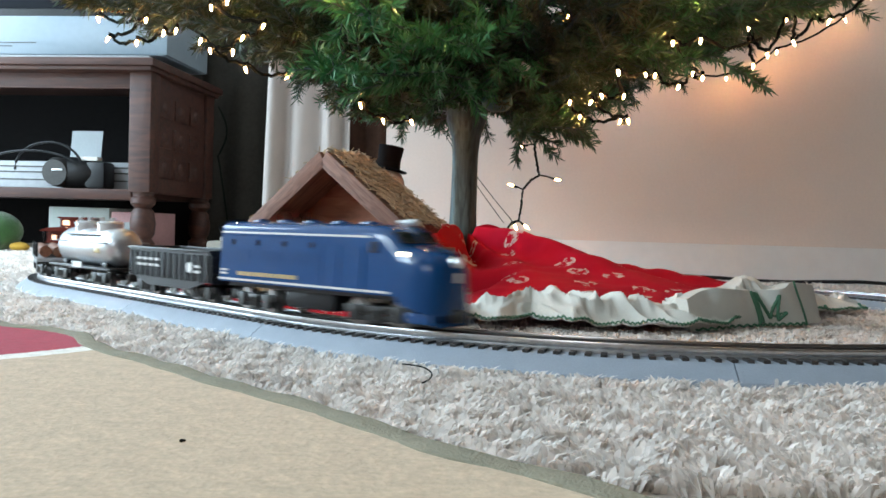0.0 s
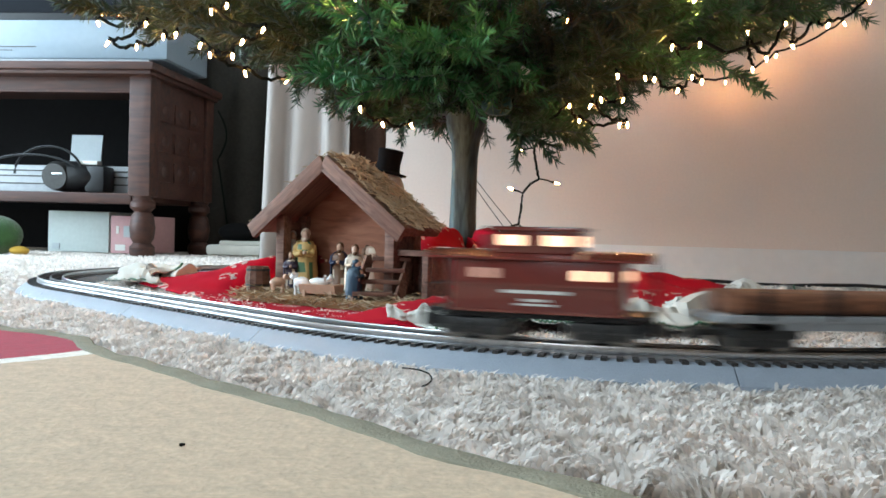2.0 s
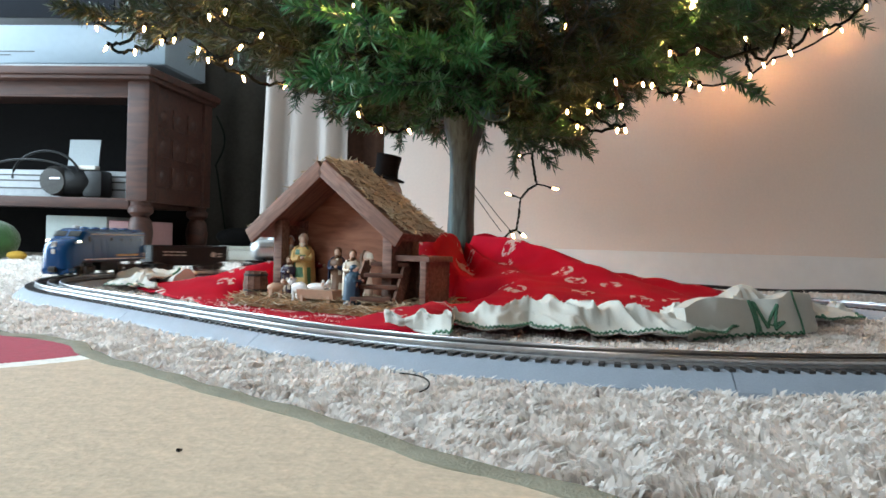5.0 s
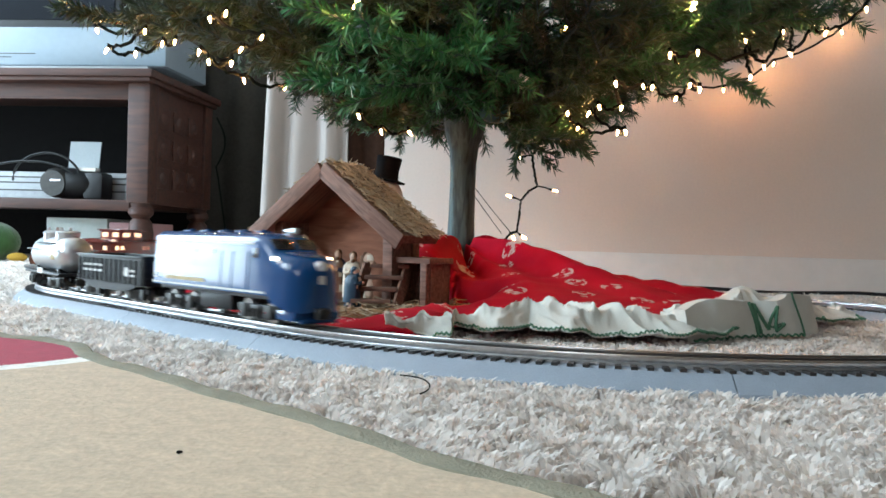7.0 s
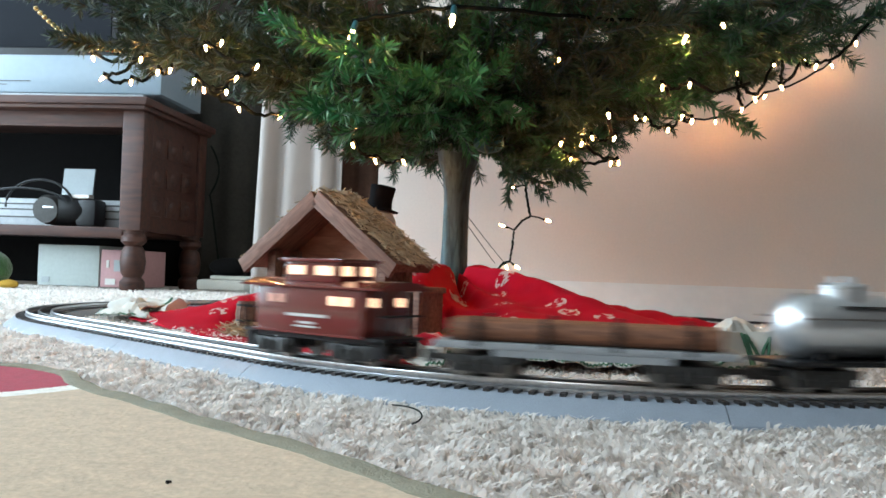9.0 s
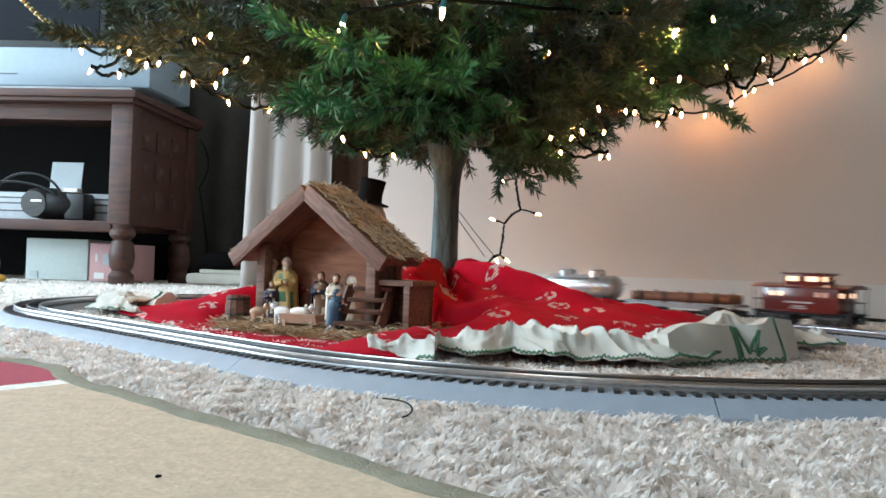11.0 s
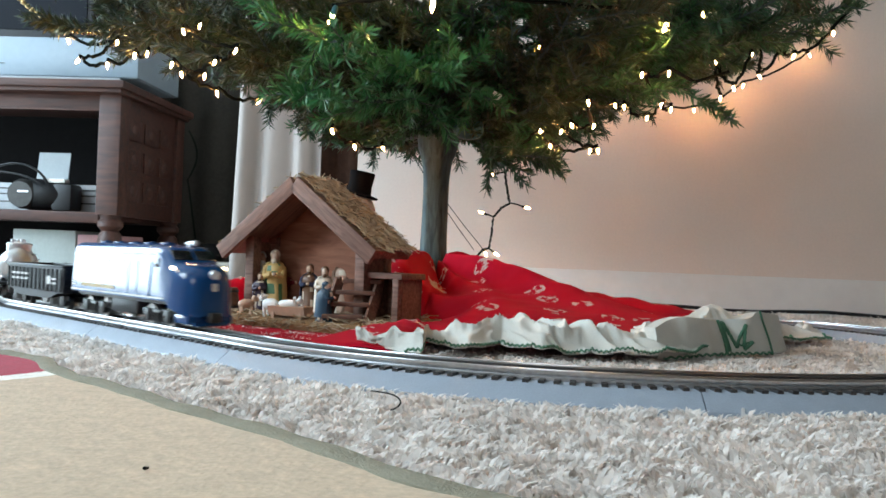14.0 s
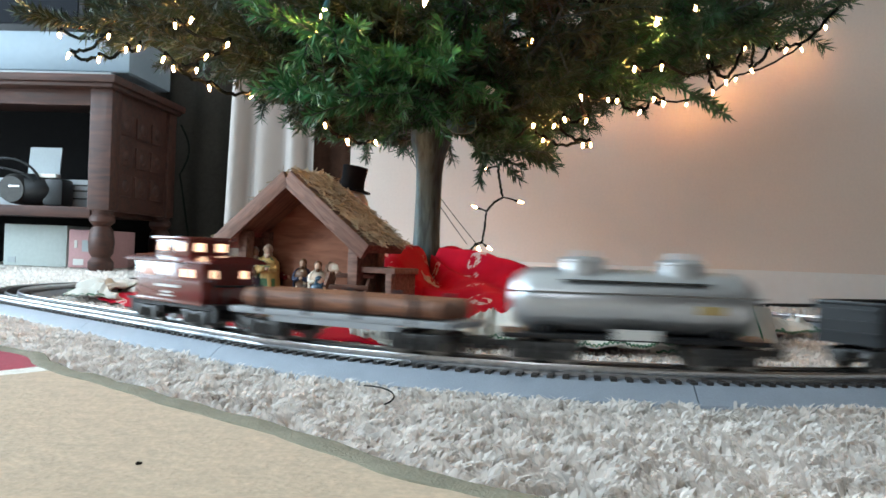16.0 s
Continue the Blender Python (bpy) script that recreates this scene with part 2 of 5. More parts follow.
# ---- the train ----
def truck(car, x, wheelbase=0.03, frame_mat=DARK, wheel_r=0.0085):
    """A swivelling truck with two wheelsets, under its car."""
    t = part("truck", shape(lambda bm: [box(bm, 0, 0, 0.012, wheelbase + 0.016, 0.016, 0.006, 0.001)] +
        [box(bm, 0, sy * 0.0195, 0.0125, wheelbase + 0.022, 0.003, 0.006, 0.001) for sy in (-1, 1)] +
        [box(bm, 0, sy * 0.0195, 0.006, wheelbase - 0.004, 0.003, 0.004, 0.001) for sy in (-1, 1)] +
        [box(bm, sx * wheelbase / 2, sy * 0.0212, 0.0098, 0.011, 0.005, 0.012, 0.0015) for sx in (-1, 1) for sy in (-1, 1)] +
        [box(bm, 0, sy * 0.0212, 0.009, 0.014, 0.0045, 0.0125, 0.0015) for sy in (-1, 1)] +
        [rod(bm, (sx * 0.0035, sy * 0.0235, 0.0055), (sx * 0.0035, sy * 0.0235, 0.0125), 0.002, seg=8) for sx in (-1, 1) for sy in (-1, 1)] +
        [rod(bm, (0, 0, 0.012), (0, 0, 0.02), 0.006)]), frame_mat, car)
    t.location = (x, 0, 0)
    for sx in (-1, 1):
        w = part("wheelset", shape(lambda bm: [rod(bm, (0, -0.017, 0), (0, 0.017, 0), 0.0015, seg=8)] +
            [rod(bm, (0, s * 0.0145, 0), (0, s * 0.0178, 0), wheel_r, seg=20) for s in (-1, 1)] +
            [rod(bm, (0, s * 0.0128, 0), (0, s * 0.0145, 0), wheel_r + 0.0015, seg=20) for s in (-1, 1)]), STEEL, t)
        w.location = (sx * wheelbase / 2, 0, wheel_r)
    return t


def coupler(car, x):
    sg = 1 if x > 0 else -1
    part("coupler", shape(lambda bm: [box(bm, x - sg * 0.012, 0, 0.0115, 0.026, 0.005, 0.004, 0.001), box(bm, x + sg * 0.001, 0, 0.0115, 0.008, 0.012, 0.009, 0.002)]), DARK, car)


def loft(bm, rows):
    rings = [[bm.verts.new(p) for p in r] for r in rows]
    for a, b in zip(rings, rings[1:]):
        for i in range(len(a)):
            j = (i + 1) % len(a)
            bm.faces.new((a[i], a[j], b[j], b[i]))
    bm.faces.new(rings[0])
    bm.faces.new(rings[-1][::-1])


def hood(x, w, top, low, r, lean=0.0012):
    """One ring of a rounded car body."""
    out = [(x, -w - lean, low), (x, -w + lean, top - r)]
    out += [(x, -w + lean + r * (1 - math.cos(a)), top - r + r * math.sin(a)) for a in (0.4, 0.8, 1.2, 1.57)]
    out += [(x, w - lean - r * (1 - math.cos(a)), top - r + r * math.sin(a)) for a in (1.57, 1.2, 0.8, 0.4)]
    return out + [(x, w - lean, top - r), (x, w + lean, low)]


def build_locomotive():
    car = thing("toy_locomotive", pose(0, 0, RAIL_TOP), "glossy blue plastic toy diesel locomotive with rounded nose", "toy train")
    part("body", shape(lambda bm: loft(bm, [hood(x, w, t, lo, r) for x, w, t, lo, r in (
        (-0.124, 0.0255, 0.074, 0.0245, 0.009), (-0.1225, 0.0275, 0.0765, 0.0245, 0.010), (0.060, 0.0275, 0.0765, 0.0245, 0.010),
        (0.072, 0.0275, 0.0755, 0.0245, 0.011), (0.080, 0.0275, 0.0725, 0.0245, 0.012), (0.0905, 0.0275, 0.0625, 0.0245, 0.012),
        (0.094, 0.0275, 0.0605, 0.019, 0.012), (0.106, 0.0265, 0.0592, 0.016, 0.013), (0.115, 0.0235, 0.0570, 0.013, 0.014),
        (0.121, 0.0185, 0.0535, 0.012, 0.014), (0.1245, 0.0125, 0.049, 0.012, 0.011), (0.1258, 0.007, 0.044, 0.013, 0.006))])), BLUE, car, "glossy blue plastic shell", smooth=50)
    part("skirt_trim", shape(lambda bm: [box(bm, -0.019, s * 0.0287, 0.0268, 0.207, 0.0012, 0.0016) for s in (-1, 1)]), PALE, car, "pale line along the body")
    for s in (-1, 1):
        tilt = pose(0, s * 0.0275, 0.0437, s * 3) @ pose(0, -s * 0.0275, -0.0437)
        part("lettering", shape(lambda bm: [box(bm, -0.092 + k * 0.0098, s * 0.0279, 0.0322, 0.0078 if k % 3 else 0.009, 0.001, 0.0032) for k in range(8)]), GOLD, car, "row of gold bars", m=tilt)
        part("builder_plate", shape(lambda bm: [box(bm, -0.116, s * 0.0279, z, 0.009, 0.001, 0.0016) for z in (0.0315, 0.0345)]), PALE, car, "two pale bars", m=tilt)
        part("roof_edge", shape(lambda bm: box(bm, -0.03, s * 0.0268, 0.0672, 0.184, 0.0016, 0.0018, 0.0005)), PALE, car, "pale line under the roof", m=tilt)
        for k in range(3):
            part("side_grille", shape(lambda bm: [box(bm, -0.095 + k * 0.042, s * 0.0276, 0.052 - q * 0.0022, 0.03, 0.0011, 0.0009) for q in range(4)]), BLUE, car, m=tilt)
        part("side_door", shape(lambda bm: [box(bm, 0.010, s * 0.0276, 0.043, 0.0012, 0.001, 0.034), box(bm, 0.029, s * 0.0276, 0.043, 0.0012, 0.001, 0.034)]), BLUE, car, m=tilt)
        part("cab_window", shape(lambda bm: [box(bm, 0.0668, s * 0.0274, 0.0595, 0.0085, 0.0014, 0.0085, 0.0006)]), GLASS_DARK, car, m=tilt)
        part("cab_step", shape(lambda bm: [box(bm, 0.056, s * 0.0277, 0.043, 0.0015, 0.0016, 0.034)]), BLUE, car, m=tilt)
        part("body_seam", shape(lambda bm: [box(bm, -0.05, s * 0.0275, 0.0655, 0.144, 0.0012, 0.0013), box(bm, -0.05, s * 0.0275, 0.0455, 0.144, 0.0009, 0.0009)]), BLUE, car, m=tilt)
        for k in range(4):
            part("porthole", shape(lambda bm: rod(bm, (-0.105 + k * 0.034, s * 0.0262, 0.059), (-0.105 + k * 0.034, s * 0.0279, 0.059), 0.0026, seg=12)), GLASS_DARK, car, m=tilt)
        w = part("windshield", shape(lambda bm: box(bm, 0, 0, 0, 0.0125, 0.020, 0.0012, 0.0005)), GLASS_DARK, car)
        w.matrix_local = pose(0.0857, s * 0.0118, 0.0672, 0, 43, 0)
        part("number_lamp", shape(lambda bm: box(bm, 0.0965, s * 0.0266, 0.0555, 0.005, 0.0028, 0.003, 0.0008)), HEADLAMP, car, "small lit lamp beside the nose")
    part("headlight", shape(lambda bm: rod(bm, (0.1215, 0, 0.0505), (0.1258, 0, 0.0495), 0.0045, seg=16)), SILVER, car)
    part("nose_badge", shape(lambda bm: box(bm, 0.1262, 0, 0.039, 0.001, 0.006, 0.007, 0.0004)), PALE, car)
    part("pilot", shape(lambda bm: [box(bm, 0.108, 0, 0.0095, 0.026, 0.046, 0.009, 0.003), box(bm, 0.121, 0, 0.0055, 0.006, 0.036, 0.004, 0.001)]), BLUE, car)
    part("fuel_tank", shape(lambda bm: box(bm, -0.012, 0, 0.0155, 0.06, 0.042, 0.017, 0.003)), BLACK, car)
    part("chassis", shape(lambda bm: box(bm, -0.012, 0, 0.0235, 0.205, 0.048, 0.005)), BLACK, car)
    for k in range(5):
        part("roof_vent", shape(lambda bm: [rod(bm, (-0.1 + k * 0.034, 0, 0.074), (-0.1 + k * 0.034, 0, 0.0785), 0.0085, 0.0075, seg=16), rod(bm, (-0.1 + k * 0.034, 0, 0.0785), (-0.1 + k * 0.034, 0, 0.0795), 0.003, seg=8)]), BLUE, car)
    part("horn", shape(lambda bm: [rod(bm, (0.06, 0.006, 0.0790), (0.078, 0.006, 0.0790), 0.0012, 0.0028, seg=10), box(bm, 0.066, 0.006, 0.077, 0.003, 0.002, 0.004)]), SILVER, car)
    coupler(car, -0.131)
    coupler(car, 0.126)
    return car, (truck(car, -0.078, 0.04, DARK, 0.010), truck(car, 0.062, 0.04, DARK, 0.010))


def build_gondola():
    car = thing("toy_gondola_car", pose(0, 0, RAIL_TOP), "black open toy gondola wagon with pale lettering", "toy train")
    L, w, lo, hi, th = 0.174, 0.0275, 0.019, 0.048, 0.0016
    part("floor_pan", shape(lambda bm: box(bm, 0, 0, lo + 0.001, L, 2 * w, 0.002)), BLACK, car)
    for s in (-1, 1):
        part("side_wall", shape(lambda bm: [box(bm, 0, s * w, (lo + hi) / 2, L, th, hi - lo), box(bm, 0, s * (w + 0.0008), hi, L + 0.001, 0.0036, 0.0028, 0.0006), loft(bm, [[(-0.078, y, lo + 0.001), (0.078, y, lo + 0.001), (0.045, y, lo - 0.0075), (-0.045, y, lo - 0.0075)] for y in (s * w - th / 2, s * w + th / 2)])] +
            [box(bm, -L / 2 + 0.006 + k * (L - 0.012) / 13, s * (w + 0.0014), (lo + hi) / 2 - 0.001, 0.0028, 0.0022, hi - lo - 0.004) for k in range(14)]), BLACK, car)
        part("end_wall", shape(lambda bm: [box(bm, s * L / 2, 0, (lo + hi) / 2, th, 2 * w, hi - lo), box(bm, s * L / 2, 0, hi, 0.003, 2 * w + 0.002, 0.0028, 0.0006)] + [box(bm, s * (L / 2 + 0.001), 0, lo + 0.008 + k * 0.008, 0.002, 2 * w - 0.004, 0.002) for k in range(3)]), BLACK, car)
        for k in range(4):
            for zz in (0.0375, 0.0315):
                part("letter_bar", shape(lambda bm: box(bm, -s * (-0.06 + k * 0.0135), s * (w + 0.0028), zz, 0.0085, 0.0006, 0.0024)), PALE, car)
        for zz in (0.034, 0.029):
            part("letter_bar", shape(lambda bm: box(bm, -s * 0.065, s * (w + 0.0028), zz, 0.010, 0.0006, 0.0022)), PALE, car)
        part("round_emblem", shape(lambda bm: rod(bm, (-s * 0.05, s * (w + 0.0025), 0.0325), (-s * 0.05, s * (w + 0.0031), 0.0325), 0.005, seg=16)), PALE, car, "pale round emblem")
    coupler(car, -L / 2 - 0.006)
    coupler(car, L / 2 + 0.006)
    return car, (truck(car, -0.057), truck(car, 0.057))


def build_tank_car():
    car = thing("toy_tank_car", pose(0, 0, RAIL_TOP), "silver two-dome toy tank wagon on a black frame", "toy train")
    L, r, zc = 0.169, 0.0225, 0.0435
    def shell(bm):
        rows = [(-L / 2, 0.006), (-L / 2 + 0.002, 0.014), (-L / 2 + 0.007, 0.0195), (-L / 2 + 0.014, r), (L / 2 - 0.014, r), (L / 2 - 0.007, 0.0195), (L / 2 - 0.002, 0.014), (L / 2, 0.006)]
        loft(bm, [[(x, q * math.cos(2 * math.pi * i / 28), zc + q * math.sin(2 * math.pi * i / 28)) for i in range(28)] for x, q in rows])
    part("tank", shape(shell), SILVER, car, "silver painted cylinder", smooth=50)
    for x in (-0.034, 0.034):
        d = part("dome", shape(lambda bm: turned(bm, [(0.0148, zc + 0.012), (0.0148, zc + 0.0265), (0.0155, zc + 0.027), (0.0155, zc + 0.0285), (0.0135, zc + 0.0302), (0.005, zc + 0.031)], 24, x)), SILVER, car, smooth=40)
        part("valve", shape(lambda bm: [rod(bm, (x + dx, dy, zc + 0.0295), (x + dx, dy, zc + 0.035), 0.0022, seg=8) for dx, dy in ((0.007, 0), (-0.007, 0.004), (-0.004, -0.008))]), SILVER, d)
    for s in (-1, 1):
        part("handrail", shape(lambda bm: [rod(bm, (-0.084, s * 0.0243, zc + 0.006), (0.084, s * 0.0243, zc + 0.006), 0.0007, seg=6)] + [rod(bm, (x, s * 0.021, zc + 0.006), (x, s * 0.0243, zc + 0.006), 0.0007, seg=6) for x in (-0.08, -0.03, 0.03, 0.08)]), STEEL, car)
        part("emblem", shape(lambda bm: [box(bm, -s * 0.05, s * 0.0218, zc - 0.003, 0.018, 0.002, 0.006, 0.0009)]), GOLD, car, "small gold emblem")
        part("walkway", shape(lambda bm: box(bm, 0, s * 0.019, zc + 0.0145, 0.1, 0.004, 0.0008)), DARK, car)
        part("placard", shape(lambda bm: box(bm, 0, s * 0.0255, 0.0225, 0.03, 0.0012, 0.007)), PALE, car)
    part("underframe", shape(lambda bm: [box(bm, 0, 0, 0.0195, 0.186, 0.05, 0.0035, 0.0008)] + [box(bm, x, 0, 0.0235, 0.012, 0.036, 0.006, 0.001) for x in (-0.06, 0.06)]), BLACK, car)
    coupler(car, -0.099)
    coupler(car, 0.099)
    return car, (truck(car, -0.06), truck(car, 0.06))


def build_log_car():
    car = thing("toy_log_car", pose(0, 0, RAIL_TOP), "grey toy flat wagon loaded with brown logs", "toy train")
    part("deck", shape(lambda bm: [box(bm, 0, 0, 0.0225, 0.206, 0.054, 0.005, 0.001), box(bm, 0, 0.0255, 0.0185, 0.12, 0.002, 0.006), box(bm, 0, -0.0255, 0.0185, 0.12, 0.002, 0.006)]), GREY, car, "grey plastic flat deck")
    for y, z in ((-0.0165, 0.0328), (0.0, 0.0328), (0.0165, 0.0328)):
        part("log", shape(lambda bm: rod(bm, (-0.092, y, z), (0.092, y, z), 0.0078, 0.0074, 14)), LOG, car, "brown wooden log")
    for x in (-0.072, -0.024, 0.024, 0.072):
        for s in (-1, 1):
            part("stake", shape(lambda bm: box(bm, x, s * 0.0262, 0.0325, 0.004, 0.0028, 0.021, 0.0006)), BLACK, car)
    coupler(car, -0.109)
    coupler(car, 0.109)
    return car, (truck(car, -0.068), truck(car, 0.068))


def build_caboose():
    car = thing("toy_caboose", pose(0, 0, RAIL_TOP), "russet toy caboose with cupola and lit windows", "toy train")
    L, w = 0.122, 0.0265
    part("body", shape(lambda bm: [box(bm, 0, 0, 0.0385, L, 2 * w, 0.037, 0.0012)]), RUSSET, car)
    part("roof", shape(lambda bm: loft(bm, [[(x, -0.0295, 0.057), (x, -0.0295, 0.0585), (x, -0.018, 0.0625), (x, 0, 0.064), (x, 0.018, 0.0625), (x, 0.0295, 0.0585), (x, 0.0295, 0.057)] for x in (-0.0785, 0.0785)])), RUSSET, car)
    cup = part("cupola", shape(lambda bm: [box(bm, -0.002, 0, 0.0695, 0.060, 0.042, 0.016, 0.001), box(bm, -0.002, 0, 0.0785, 0.068, 0.048, 0.003, 0.0012)]), RUSSET, car)
    for s in (-1, 1):
        for x in (-0.0185, 0.0135):
            part("cupola_window", shape(lambda bm: box(bm, x, s * 0.0211, 0.0705, 0.018, 0.0012, 0.0075)), LAMP_WINDOW, cup)
            part("window_frame", shape(lambda bm: [box(bm, x + dx, s * 0.0213, 0.0705, 0.0014, 0.0016, 0.0085) for dx in (-0.0095, 0, 0.0095)] + [box(bm, x, s * 0.0213, 0.0705 + dz, 0.02, 0.0016, 0.0012) for dz in (-0.0042, 0.0042)]), RUSSET, cup)
        part("cupola_window", shape(lambda bm: [box(bm, -0.002 + s * 0.0301, y, 0.0705, 0.0012, 0.010, 0.0075) for y in (-0.011, 0.011)]), LAMP_WINDOW, cup)
        for x in (-0.042, -0.030, 0.030, 0.044):
            part("window", shape(lambda bm: box(bm, x, s * (w + 0.0002), 0.0475, 0.0066, 0.0014, 0.0068)), LAMP_WINDOW if x > 0.03 - 0.001 else DIM_WINDOW, car)
        for y in (-0.015, 0.015):
            part("end_window", shape(lambda bm: box(bm, s * (L / 2 + 0.0002), y, 0.0475, 0.0014, 0.0066, 0.0068)), LAMP_WINDOW, car)
        for z in (0.0215, 0.040):
            part("belt_rail", shape(lambda bm: box(bm, 0, s * (w + 0.0006), z, L, 0.0014, 0.0018)), RUSSET, car)
        part("lettering", shape(lambda bm: [box(bm, 0, s * (w + 0.0005), 0.0352, 0.046, 0.0008, 0.0022), box(bm, 0, s * (w + 0.0005), 0.0295, 0.018, 0.0008, 0.0018), box(bm, 0, s * (w + 0.0005), 0.0265, 0.026, 0.0008, 0.0014)]), PALE, car, "pale lettering bars")
        part("platform", shape(lambda bm: [box(bm, s * 0.070, 0, 0.0205, 0.019, 0.05, 0.0025), box(bm, s * 0.074, 0.019, 0.013, 0.009, 0.006, 0.012), box(bm, s * 0.074, -0.019, 0.013, 0.009, 0.006, 0.012)]), BLACK, car)
        part("end_railing", shape(lambda bm: [rod(bm, (s * 0.0775, y, 0.021), (s * 0.0775, y, 0.038 if abs(y) < 0.02 else 0.058), 0.0009, seg=6) for y in (-0.024, -0.012, 0.012, 0.024)] + [rod(bm, (s * 0.0775, -0.024, 0.038), (s * 0.0775, 0.024, 0.038), 0.0009, seg=6)]), BLACK, car)
    part("underframe", shape(lambda bm: box(bm, 0, 0, 0.0185, 0.13, 0.046, 0.004)), BLACK, car)
    part("smoke_pipe", shape(lambda bm: rod(bm, (-0.045, 0.012, 0.06), (-0.045, 0.012, 0.074), 0.0025, seg=10)), BLACK, car)
    coupler(car, -0.083)
    coupler(car, 0.083)
    return car, (truck(car, -0.044), truck(car, 0.044))


TRAIN = [(build_locomotive(), 0.0, 0.07), (build_gondola(), 0.234, 0.057), (build_tank_car(), 0.476, 0.06), (build_log_car(), 0.692, 0.068), (build_caboose(), 0.905, 0.044)]  # metres behind the locomotive


# ---- more materials ----
CABINET = wood("dark_cherry_wood", (0.024, 0.006, 0.003), (0.078, 0.023, 0.011), 0.6, 9, (1, 7, 7), 0.03)
STABLE_RED = wood("reddish_stable_lining", (0.2, 0.07, 0.035), (0.37, 0.15, 0.083), 0.75, 20, (1.2, 7, 7))
STABLE_WOOD = wood("weathered_stable_wood", (0.105, 0.047, 0.03), (0.26, 0.135, 0.092), 0.7, 26, (1.2, 9, 9))
BARK = wood("grey_green_bark", (0.012, 0.03, 0.032), (0.07, 0.125, 0.128), 0.6, 26, (6, 6, 1))
THATCH = mat("straw", (0.36, 0.265, 0.16), 0.8, vary=0.45, scale=60, island=1.2)
HAY = mat("hay_base", (0.24, 0.13, 0.05), 0.9, vary=0.4, scale=120, bump=0.9)
DRAPE = mat("cream_drape", (0.33, 0.285, 0.26), 0.85, vary=0.07, scale=14, sheen=0.2, bump=0.2, fine=40)
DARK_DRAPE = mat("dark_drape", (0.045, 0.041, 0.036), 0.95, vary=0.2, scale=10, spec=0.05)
# dark brown that stands in for the shade on the wall's corner
CORNER_SHADE = mat("brown_corner_shade", (0.035, 0.018, 0.012), 0.95, vary=0.2, scale=10, spec=0.05)
CREAM = mat("cream_cloth", (0.58, 0.56, 0.5), 0.85, vary=0.1, scale=30, bump=0.3, sheen=0.2, fine=30)
GREEN_STITCH = mat("green_stitching", (0.06, 0.16, 0.09), 0.8, vary=0.3, scale=300)
TUFT = mat("carpet_tufts", (0.88, 0.82, 0.77), 0.95, vary=0.24, scale=9, island=1.0, sheen=0.3, fine=5)
BINDING = mat("olive_binding", (0.26, 0.235, 0.17), 0.85, vary=0.2, scale=90, bump=0.5)
WHITE_CASE = mat("white_device_case", (0.2, 0.25, 0.29), 0.35, vary=0.05, scale=8)
PALE_BOX = mat("pale_card_box", (0.4, 0.44, 0.42), 0.7, vary=0.08, scale=12)
PINK_BOX = mat("pink_card_box", (0.48, 0.27, 0.27), 0.7, vary=0.1, scale=14)
PAPER = mat("white_paper", (0.36, 0.39, 0.4), 0.8, vary=0.06, scale=20)
PLUSH = mat("green_plush", (0.03, 0.1, 0.02), 0.95, vary=0.4, scale=90, bump=0.8, sheen=0.4)
YELLOW = mat("yellow_plush", (0.5, 0.3, 0.04), 0.9, vary=0.2, scale=60)
# felt of hat and bag; also the near-black shade colour of the cabinet back
FELT_AND_SHADE = mat("black_felt_and_cabinet_shade", (0.008, 0.0075, 0.0075), 0.9, vary=0.2, scale=60, spec=0.05)
WIRE = mat("dark_wire", (0.005, 0.008, 0.006), 0.9, vary=0.2, scale=200, spec=0.1)
SCREEN = mat("matt_screen", (0.008, 0.009, 0.012), 0.7, vary=0.1, scale=5, spec=0.1)
SOCKET = mat("teal_socket", (0.03, 0.14, 0.17), 0.4, vary=0.15, scale=200)
PINK = mat("pale_tag", (0.85, 0.83, 0.86), 0.6, vary=0.1, scale=80)
TEAL = mat("teal_plastic", (0.02, 0.1, 0.11), 0.4, vary=0.3, scale=60)
BULB = glow("warm_bulb", (1.0, 0.45, 0.16), 370.0)
FRESH = mat("fresh_pine_needles", (0.03, 0.165, 0.055), 0.45, vary=0.3, scale=60, island=0.8)
AMBER = glow("amber_bulb", (1.0, 0.42, 0.08), 120.0)
BEAD = mat("gold_bead", (0.75, 0.55, 0.25), 0.25, 0.9, vary=0.1, scale=100)


